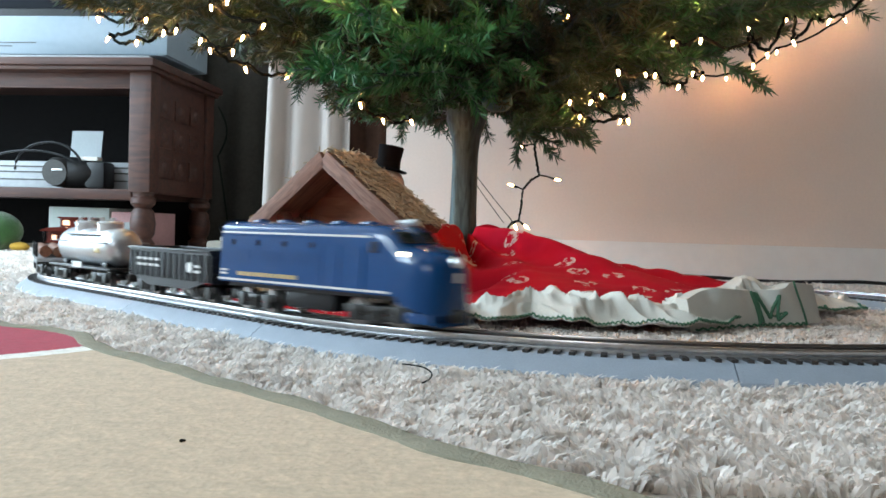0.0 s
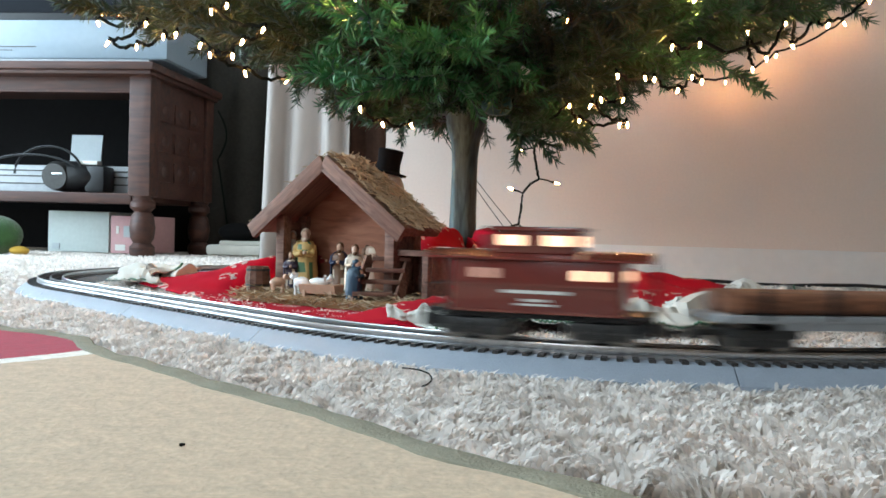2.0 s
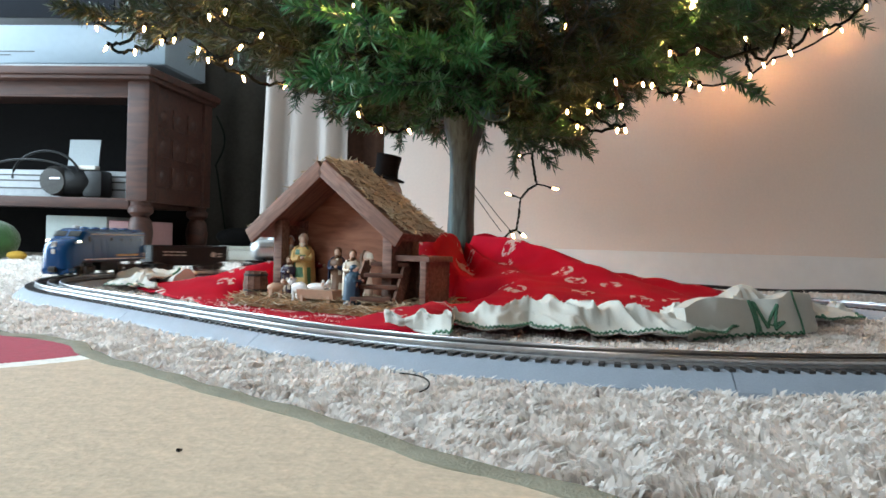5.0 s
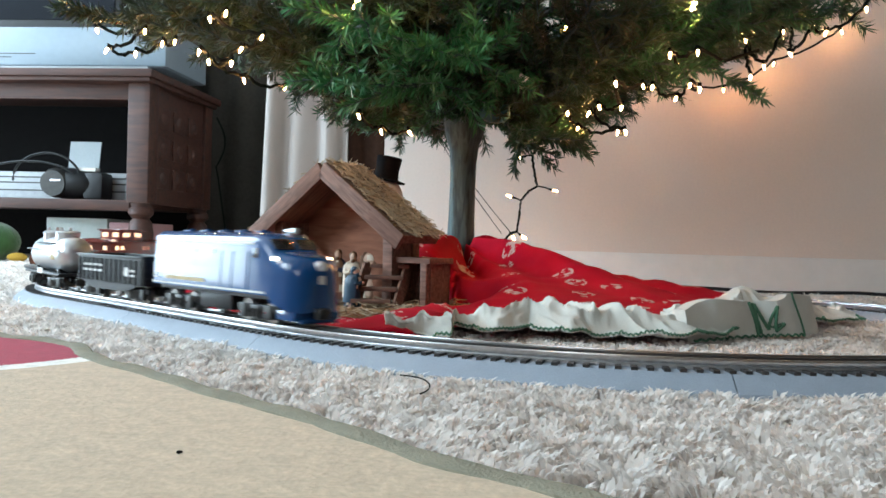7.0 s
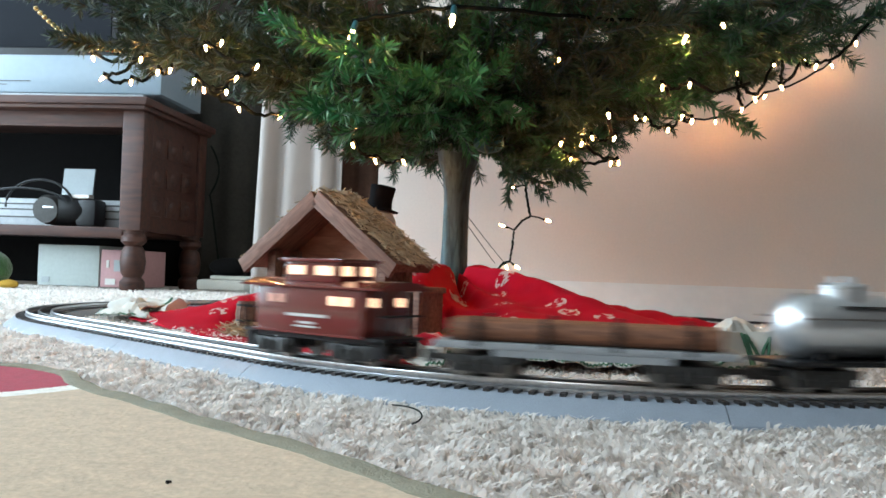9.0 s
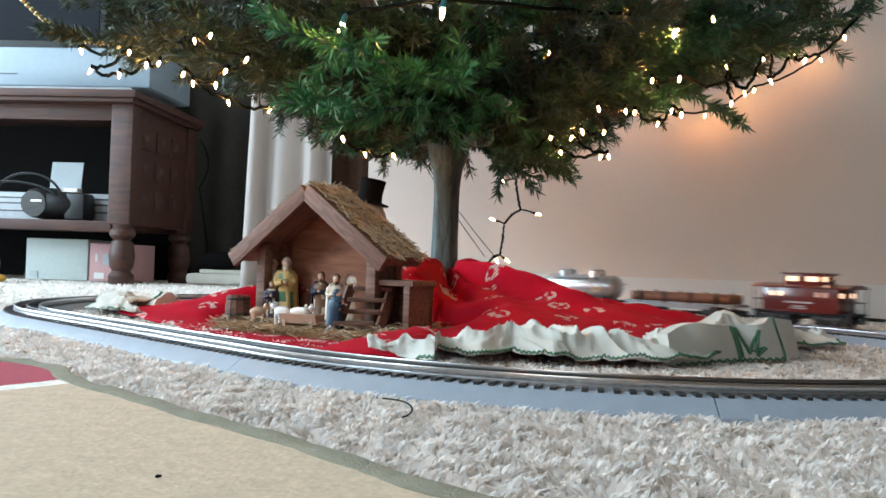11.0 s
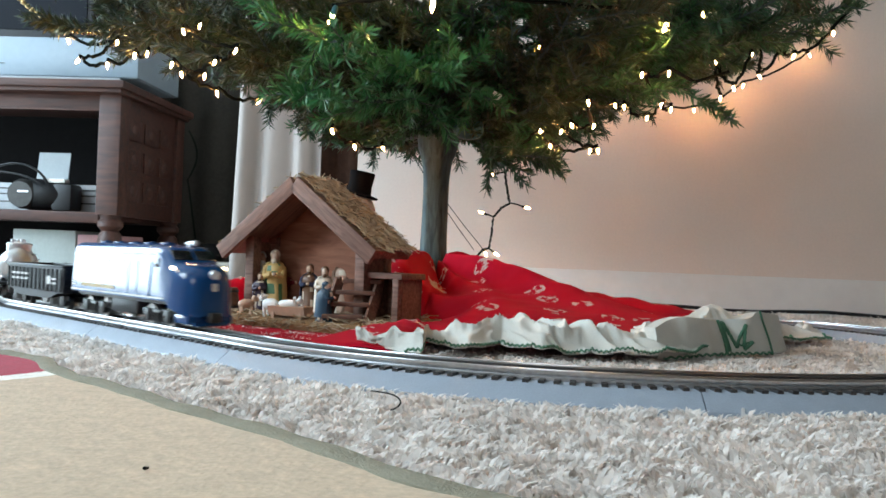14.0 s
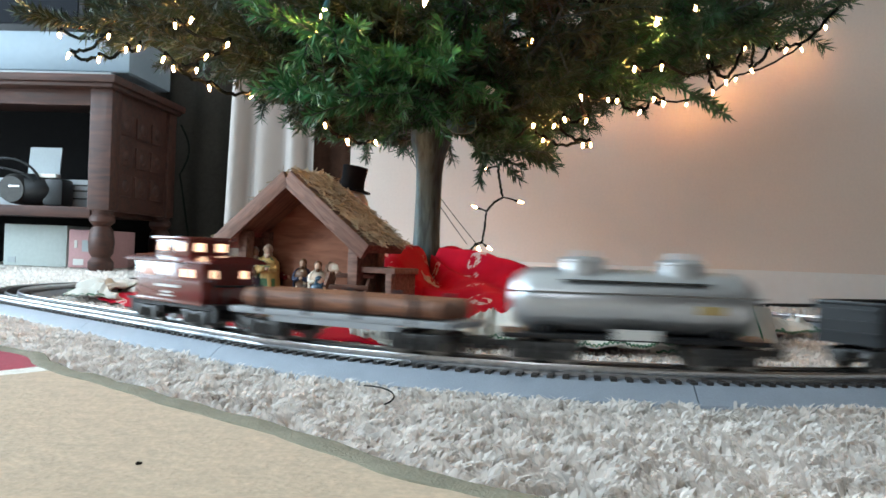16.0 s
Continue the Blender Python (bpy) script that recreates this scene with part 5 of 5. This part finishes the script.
snow = thing("snowman_figure", pose(-0.103, 1.56, 0.05), "white snowman ornament in black top hat behind stable", "snowman")
part("snow_body", shape(lambda bm: [ball(bm, 0, 0, 0.05, 0.045, 0.04, 0.052, 18, 12), ball(bm, 0, 0, 0.13, 0.032, 0.03, 0.038, 16, 10)]), CREAM, snow)
part("top_hat", shape(lambda bm: turned(bm, [(0.034, 0), (0.035, 0.003), (0.022, 0.006), (0.0205, 0.02), (0.0225, 0.043), (0.021, 0.0445)], 24)), FELT_AND_SHADE, snow, "black felt top hat", m=pose(0.0, 0, 0.160, 0, 9, 0))
snow.location.z = skirt_height(-0.103, 1.56) - 0.002


# ---- the tree ----
def build_tree():
    tree = thing("artificial_tree", pose(TREE.x, TREE.y, 0), "green artificial pine tree with lit branches", "christmas tree")
    bm = bmesh.new()
    rows = [(0.024, 0.0), (0.0225, 0.06), (0.0205, 0.14), (0.0205, 0.2), (0.021, 0.225), (0.0235, 0.25), (0.031, 0.275), (0.033, 0.3), (0.022, 0.35), (0.018, 0.6), (0.014, 1.2), (0.006, 1.85)]
    fine = []
    for (r0, z0), (r1, z1) in zip(rows, rows[1:]):
        n = max(2, int((z1 - z0) / 0.02)) if z1 < 0.4 else 2
        fine += [(r0 + (r1 - r0) * i / n, z0 + (z1 - z0) * i / n) for i in range(n)]
    turned(bm, fine + [rows[-1]], 28)
    for v in bm.verts:
        a = math.atan2(v.co.y, v.co.x)
        k = 1 + 0.05 * noise.noise((math.cos(a) * 3, math.sin(a) * 3, v.co.z * 8)) + 0.05 * math.sin(a * 5 + v.co.z * 6)
        v.co.x, v.co.y = v.co.x * k, v.co.y * k
    part("trunk", bm, BARK, tree, "grey-green ridged trunk", smooth=70)
    rng = np.random.default_rng(11)

    def branch(a, z0, length, rise, twigs, per, size, fat, leaf=None):
        """One limb with side twigs, each set round with needles."""
        wood_v, wood_f, nv, nf = [], [], [], []

        def stick(p, q, r0, r1):
            d = (q - p).normalized()
            u = d.orthogonal().normalized()
            v = d.cross(u)
            i = len(wood_v)
            for c, r in ((p, r0), (q, r1)):
                wood_v.extend(c + r * (u * math.cos(k * 1.2566) + v * math.sin(k * 1.2566)) for k in range(5))
            wood_f.extend((i + k, i + (k + 1) % 5, i + 5 + (k + 1) % 5, i + 5 + k) for k in range(5))

        def needles(p, q, n, length_):
            d = (q - p).normalized()
            u = d.orthogonal().normalized()
            v = d.cross(u)
            for k in range(n):
                t = rng.uniform(0, 1.02)
                th = rng.uniform(0, 2 * math.pi)
                side = u * math.cos(th) + v * math.sin(th)
                ang = rng.uniform(0.55, 1.1)
                nd = d * math.cos(ang) + side * math.sin(ang)
                b = p + (q - p) * t
                L = length_ * rng.uniform(0.7, 1.25)
                w = nd.cross(Vector(rng.normal(size=3))).normalized() * fat
                e = b + nd * L
                i = len(nv)
                nv.extend((b - w * 0.6, b + w * 0.6, b + nd * L * 0.55 + w, e, b + nd * L * 0.55 - w))
                nf.append((i, i + 1, i + 2, i + 3, i + 4))

        def along(u):
            bend = rise * u ** 1.5 - 0.012 * math.sin(u * math.pi)
            return Vector((math.cos(a + 0.12 * math.sin(u * 3 + z0 * 20)) * length * u, math.sin(a + 0.12 * math.sin(u * 3 + z0 * 20)) * length * u, z0 + bend))

        pts = [along(u) for u in np.linspace(0, 1, 9)]
        for i, (p, q) in enumerate(zip(pts, pts[1:])):
            stick(p, q, 0.0068 * (1 - i / 9), 0.0068 * (1 - (i + 1) / 9))
            if i > 2:
                needles(p, q, int(per * 0.55), size)
        for k in range(twigs):
            u = 0.24 + 0.76 * (k + rng.uniform(0, 0.8)) / twigs
            p = along(min(u, 1))
            fwd = (along(min(u + 0.05, 1.05)) - along(u)).normalized()
            sd = fwd.cross(Vector((0, 0, 1))).normalized() * (1 if k % 2 else -1)
            d = (fwd * rng.uniform(0.5, 1.0) + sd * rng.uniform(0.5, 1.0) + Vector((0, 0, rng.uniform(-0.25, 0.4)))).normalized()
            L = rng.uniform(0.06, 0.13) * (1.15 - 0.4 * u)
            q = p + d * L
            stick(p, q, 0.0022, 0.001)
            needles(p, q, int(per * L / 0.09), size)
            for _ in range(2):
                w = rng.uniform(0.3, 0.8)
                s = p + (q - p) * w
                e = s + (d + Vector(rng.normal(scale=0.5, size=3))).normalized() * L * 0.5
                stick(s, e, 0.0014, 0.0008)
                needles(s, e, int(per * 0.5 * L / 0.09), size)
        n = len(wood_v)
        me = bpy.data.meshes.new("branch")
        me.from_pydata(wood_v + nv, [], wood_f + [tuple(i + n for i in f) for f in nf])
        me.materials.append(BARK)
        me.materials.append(leaf or NEEDLE)
        me.polygons.foreach_set("material_index", [0] * len(wood_f) + [1] * len(nf))
        ob = new("branch", me)
        ob.parent = tree

    low = ((0.305, 0.16, 0.05, 8), (0.315, 0.32, 0.06, 9), (0.335, 0.44, 0.085, 10), (0.362, 0.54, 0.10, 10), (0.41, 0.61, 0.085, 11), (0.48, 0.63, 0.06, 11))
    for t, (z0, length, rise, n) in enumerate(low):
        for i in range(n):
            a = 2 * math.pi * (i + 0.5 * (t % 2)) / n + rng.uniform(-0.12, 0.12)
            branch(a, z0 + rng.uniform(-0.015, 0.02), length * rng.uniform(0.85, 1.1), rise + rng.uniform(-0.03, 0.04), 14, 120, 0.0185, 0.00105)
    # long low limbs at the sides, and fresh green sprays in front
    for a, z0, length, rise in ((3.30, 0.38, 0.50, 0.05), (3.60, 0.365, 0.56, 0.035), (-0.40, 0.36, 0.46, 0.06), (-0.22, 0.39, 0.60, 0.085), (-0.62, 0.37, 0.56, 0.07)):
        branch(a, z0, length, rise, 14, 120, 0.0185, 0.00105)
    for a, z0, length, rise in ((-1.76, 0.385, 0.47, -0.05), (-1.97, 0.352, 0.40, -0.07), (-1.55, 0.375, 0.36, -0.05), (-1.15, 0.46, 0.50, 0.01)):
        branch(a, z0, length, rise, 11, 110, 0.0185, 0.0014, FRESH)
    # sprigs that hang below the rest
    for a, z0, length, rise in ((-0.515, 0.415, 0.41, -0.075), (-0.80, 0.315, 0.17, -0.06)):
        branch(a, z0, length, rise, 9, 110, 0.017, 0.0013)
    for t in range(8):
        z0 = 0.64 + t * 0.15
        for i in range(10 - t // 2):
            a = 2 * math.pi * (i + 0.5 * (t % 2)) / (10 - t // 2) + rng.uniform(-0.15, 0.15)
            branch(a, z0, 0.54 * (1 - t / 9), 0.05, 9, 26, 0.03, 0.0022)


build_tree()


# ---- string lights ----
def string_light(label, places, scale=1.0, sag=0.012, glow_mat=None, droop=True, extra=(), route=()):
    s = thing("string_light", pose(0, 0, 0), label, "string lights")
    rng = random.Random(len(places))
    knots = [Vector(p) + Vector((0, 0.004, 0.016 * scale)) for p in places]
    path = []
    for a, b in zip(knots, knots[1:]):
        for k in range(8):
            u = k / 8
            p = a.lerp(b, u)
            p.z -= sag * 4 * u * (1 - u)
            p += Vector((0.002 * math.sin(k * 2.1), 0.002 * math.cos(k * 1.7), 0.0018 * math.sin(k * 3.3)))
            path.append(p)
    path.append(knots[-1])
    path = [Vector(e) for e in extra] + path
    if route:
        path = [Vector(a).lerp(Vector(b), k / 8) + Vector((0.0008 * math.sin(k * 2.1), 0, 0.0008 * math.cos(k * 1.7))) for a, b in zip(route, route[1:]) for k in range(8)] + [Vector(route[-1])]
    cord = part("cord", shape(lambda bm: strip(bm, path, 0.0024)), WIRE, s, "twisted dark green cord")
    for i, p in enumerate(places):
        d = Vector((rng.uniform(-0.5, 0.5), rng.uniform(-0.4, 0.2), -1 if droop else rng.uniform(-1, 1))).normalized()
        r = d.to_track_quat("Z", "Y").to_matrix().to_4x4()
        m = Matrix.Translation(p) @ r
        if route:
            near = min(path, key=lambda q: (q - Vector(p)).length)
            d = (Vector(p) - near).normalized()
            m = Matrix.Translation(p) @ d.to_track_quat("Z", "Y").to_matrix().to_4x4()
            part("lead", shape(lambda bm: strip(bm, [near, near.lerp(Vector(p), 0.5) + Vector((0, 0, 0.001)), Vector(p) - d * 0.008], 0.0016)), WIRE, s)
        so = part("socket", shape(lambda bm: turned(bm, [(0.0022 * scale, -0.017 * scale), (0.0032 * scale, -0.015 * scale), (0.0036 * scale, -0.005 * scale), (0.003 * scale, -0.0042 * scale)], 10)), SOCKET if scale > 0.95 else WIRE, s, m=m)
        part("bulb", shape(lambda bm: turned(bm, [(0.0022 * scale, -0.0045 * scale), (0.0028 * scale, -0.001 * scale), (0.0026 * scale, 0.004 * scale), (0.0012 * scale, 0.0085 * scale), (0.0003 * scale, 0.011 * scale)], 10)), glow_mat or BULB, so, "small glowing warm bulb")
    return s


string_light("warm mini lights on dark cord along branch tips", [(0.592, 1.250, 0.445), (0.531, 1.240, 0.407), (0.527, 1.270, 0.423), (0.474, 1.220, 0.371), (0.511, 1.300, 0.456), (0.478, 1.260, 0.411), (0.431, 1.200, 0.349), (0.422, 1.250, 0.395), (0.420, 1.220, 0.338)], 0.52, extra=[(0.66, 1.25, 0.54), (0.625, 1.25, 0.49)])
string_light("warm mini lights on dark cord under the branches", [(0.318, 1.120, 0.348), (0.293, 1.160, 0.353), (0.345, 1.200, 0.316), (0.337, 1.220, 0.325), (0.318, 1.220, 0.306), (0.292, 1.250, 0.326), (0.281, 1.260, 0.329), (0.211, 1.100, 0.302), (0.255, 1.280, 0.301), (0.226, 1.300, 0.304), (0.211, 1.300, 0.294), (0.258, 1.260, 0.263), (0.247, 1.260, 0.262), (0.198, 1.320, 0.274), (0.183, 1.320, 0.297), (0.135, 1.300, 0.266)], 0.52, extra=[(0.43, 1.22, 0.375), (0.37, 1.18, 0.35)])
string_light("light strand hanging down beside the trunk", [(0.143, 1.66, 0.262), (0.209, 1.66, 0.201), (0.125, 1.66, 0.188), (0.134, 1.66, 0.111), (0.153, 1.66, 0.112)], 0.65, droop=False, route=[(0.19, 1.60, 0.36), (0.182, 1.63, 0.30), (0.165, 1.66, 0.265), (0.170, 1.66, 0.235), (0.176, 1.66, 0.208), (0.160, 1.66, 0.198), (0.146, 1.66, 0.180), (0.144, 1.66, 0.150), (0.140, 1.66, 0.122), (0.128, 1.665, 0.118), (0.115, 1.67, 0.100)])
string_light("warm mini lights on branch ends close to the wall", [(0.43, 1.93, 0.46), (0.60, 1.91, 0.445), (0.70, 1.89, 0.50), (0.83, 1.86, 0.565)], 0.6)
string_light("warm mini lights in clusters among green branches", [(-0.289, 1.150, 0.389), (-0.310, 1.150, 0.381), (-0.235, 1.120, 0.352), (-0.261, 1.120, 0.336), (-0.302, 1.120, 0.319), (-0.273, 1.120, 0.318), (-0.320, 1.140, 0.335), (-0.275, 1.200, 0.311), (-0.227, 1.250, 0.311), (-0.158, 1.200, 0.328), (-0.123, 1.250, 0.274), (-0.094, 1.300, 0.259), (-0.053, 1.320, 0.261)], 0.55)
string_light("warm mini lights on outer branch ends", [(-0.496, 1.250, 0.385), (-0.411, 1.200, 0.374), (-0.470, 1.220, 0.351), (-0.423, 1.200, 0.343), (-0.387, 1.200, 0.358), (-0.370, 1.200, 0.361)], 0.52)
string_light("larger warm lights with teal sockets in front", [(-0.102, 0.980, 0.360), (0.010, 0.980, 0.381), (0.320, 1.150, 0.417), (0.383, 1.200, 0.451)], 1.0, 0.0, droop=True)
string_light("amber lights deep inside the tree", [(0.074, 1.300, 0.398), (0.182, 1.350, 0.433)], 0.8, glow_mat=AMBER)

gar = thing("bead_garland", pose(0, 0, 0), "gold bead garland draped on branch ends", "garland")
bead_bm = bmesh.new()
ball(bead_bm, 0, 0, 0, 0.0036, u=10, v=8)
bead_mesh = mesh_of("bead", bead_bm, BEAD, 60)
for k in range(26):
    u = k / 25
    ob = new("bead", bead_mesh)
    ob.parent = gar
    ob.location = (-0.575 + 0.16 * u, 1.24, 0.45 - 0.16 * u + 0.115 * u * u)

tag = thing("paper_tag", pose(0.104, 1.22, 0.323), "white paper tag hanging from a branch", "tag")
part("card", shape(lambda bm: box(bm, 0, 0, 0, 0.013, 0.0012, 0.019, 0.0004)), PINK, tag, m=pose(0, 0, 0, 0, 25, 10))
part("thread", shape(lambda bm: rod(bm, (0.003, 0, 0.008), (0.006, 0.02, 0.06), 0.0005, seg=5)), WIRE, tag)
plug = thing("cable_adapter", pose(0.072, 1.28, 0.287), "teal plastic plug block tied under the branches", "plug")
part("block", shape(lambda bm: [ball(bm, 0, 0, 0, 0.023, 0.012, 0.015, 12, 8), box(bm, 0.008, 0, 0.004, 0.026, 0.014, 0.018, 0.004)]), TEAL, plug)
part("lead", shape(lambda bm: strip(bm, [(0.02, 0, 0.004), (0.035, 0.0, 0.02), (0.04, 0.02, 0.05)], 0.0016)), WIRE, plug)

# ---- cables and scraps on the floor ----
cable = thing("power_cable", pose(0, 0, 0), "black power cable along the foot of the wall", "cable")
part("lead", shape(lambda bm: strip(bm, [(0.46 + 0.07 * k, 1.955 - 0.0177 * k - 0.01 * math.sin(k * 0.9), 0.012 + 0.003 * math.sin(k * 1.3)) for k in range(22)], 0.0042)), BLACK, cable)
thin = thing("lamp_cord", pose(0, 0, 0), "pair of thin dark cords slanting behind the trunk", "cord")
for dx in (0.0, -0.022):
    part("lead", shape(lambda bm: strip(bm, [(-0.05 + 0.20 * u + dx * u, 1.9, 0.385 - 0.265 * u - 0.012 * math.sin(u * math.pi)) for u in np.linspace(0, 1, 14)], 0.0009)), WIRE, thin)
speck = thing("lint_speck", pose(-0.1026, 0.351, 0.0105), "tiny black speck of lint on the rug", "lint")
part("fluff", shape(lambda bm: [ball(bm, 0, 0, 0.0006, 0.0011, 0.0009, 0.0008, 6, 4), ball(bm, 0.0009, 0.0006, 0.0006, 0.0006, 0.0007, 0.0006, 6, 4)]), FELT_AND_SHADE, speck)
for x, y, turn, n in ((0.276, 0.579, -8, 9), (-0.0245, 0.567, -78, 12)):
    sc = thing("twig", pose(x, y, 0.0095, 0, 0, turn), "thin black twig lying on the carpet" , "twig")
    part("stem", shape(lambda bm: strip(bm, [(0.006 * k, 0.012 * math.sin(k * 0.28), 0.002 + 0.001 * math.sin(k * 0.5)) for k in range(n)], 0.0005)), WIRE, sc)


# ---- motion of the train ----
PERIOD = 7.30
LAPS = (-7.30, 0.0, 7.30, 14.58, 21.87)
# seconds into a lap and metres along the loop: the train slows in the left curve
PLACES = ((0.0, 0.560), (0.3, 0.702), (0.6, 0.856), (0.9, 1.005), (1.2, 1.172), (1.5, 1.355), (1.8, 1.525), (2.0, 1.648), (2.2, 1.782), (2.4, 1.94), (2.6, 2.106), (3.0, 2.368), (3.4, 2.605), (3.8, 2.84), (4.2, 3.076), (4.6, 3.284), (4.9, 3.434), (5.2, 3.585), (5.5, 3.705), (5.7, 3.772), (5.9, 3.842), (6.1, 3.936), (6.3, 4.018), (6.6, 4.14), (6.9, 4.267), (7.1, 4.357), (7.3, 0.560 + LAP))


def loco_place(t):
    """Metres along the loop, by a smooth periodic curve through the places."""
    lap = max(i for i in range(4) if LAPS[i] <= t)
    ph = min((t - LAPS[lap]) / (LAPS[lap + 1] - LAPS[lap]) * PERIOD, PERIOD - 1e-9)
    xs, ys = zip(*((x, y - LAP * x / PERIOD) for x, y in PLACES))
    k = max(i for i in range(len(xs) - 1) if xs[i] <= ph)
    n = len(xs) - 1

    def slope(i):
        a, b = (i - 1, i + 1) if 0 < i < n else (n - 1, 1)
        dx = xs[b] - xs[a] if 0 < i < n else xs[1] + PERIOD - xs[n - 1]
        return (ys[b] - ys[a]) / dx

    h = xs[k + 1] - xs[k]
    u = (ph - xs[k]) / h
    lead = (2 * u ** 3 - 3 * u ** 2 + 1) * ys[k] + (u ** 3 - 2 * u ** 2 + u) * h * slope(k) + (3 * u ** 2 - 2 * u ** 3) * ys[k + 1] + (u ** 3 - u ** 2) * h * slope(k + 1)
    return LAP * (lap - 1 + ph / PERIOD) + lead


def motions():
    for (car, trucks), behind, bogie in TRAIN:
        rows, swivels = [], ([], [])
        for i in range(161):
            t = i / 10
            s = loco_place(t) - behind
            fx, fy, fh = on_loop(s + bogie)
            bx, by, bh = on_loop(s - bogie)
            h = math.atan2(fy - by, fx - bx)
            rows.append((t, pose((fx + bx) / 2, (fy + by) / 2, RAIL_TOP, 0, 0, math.degrees(h))))
            for rs, tr, th in zip(swivels, trucks, (bh, fh)):
                turn = (th - h + math.pi) % (2 * math.pi) - math.pi
                rs.append((t, pose(tr.location.x, 0, 0, 0, 0, math.degrees(turn))))
        walk(car, rows)
        for tr, rs in zip(trucks, swivels):
            walk(tr, rs)


motions()
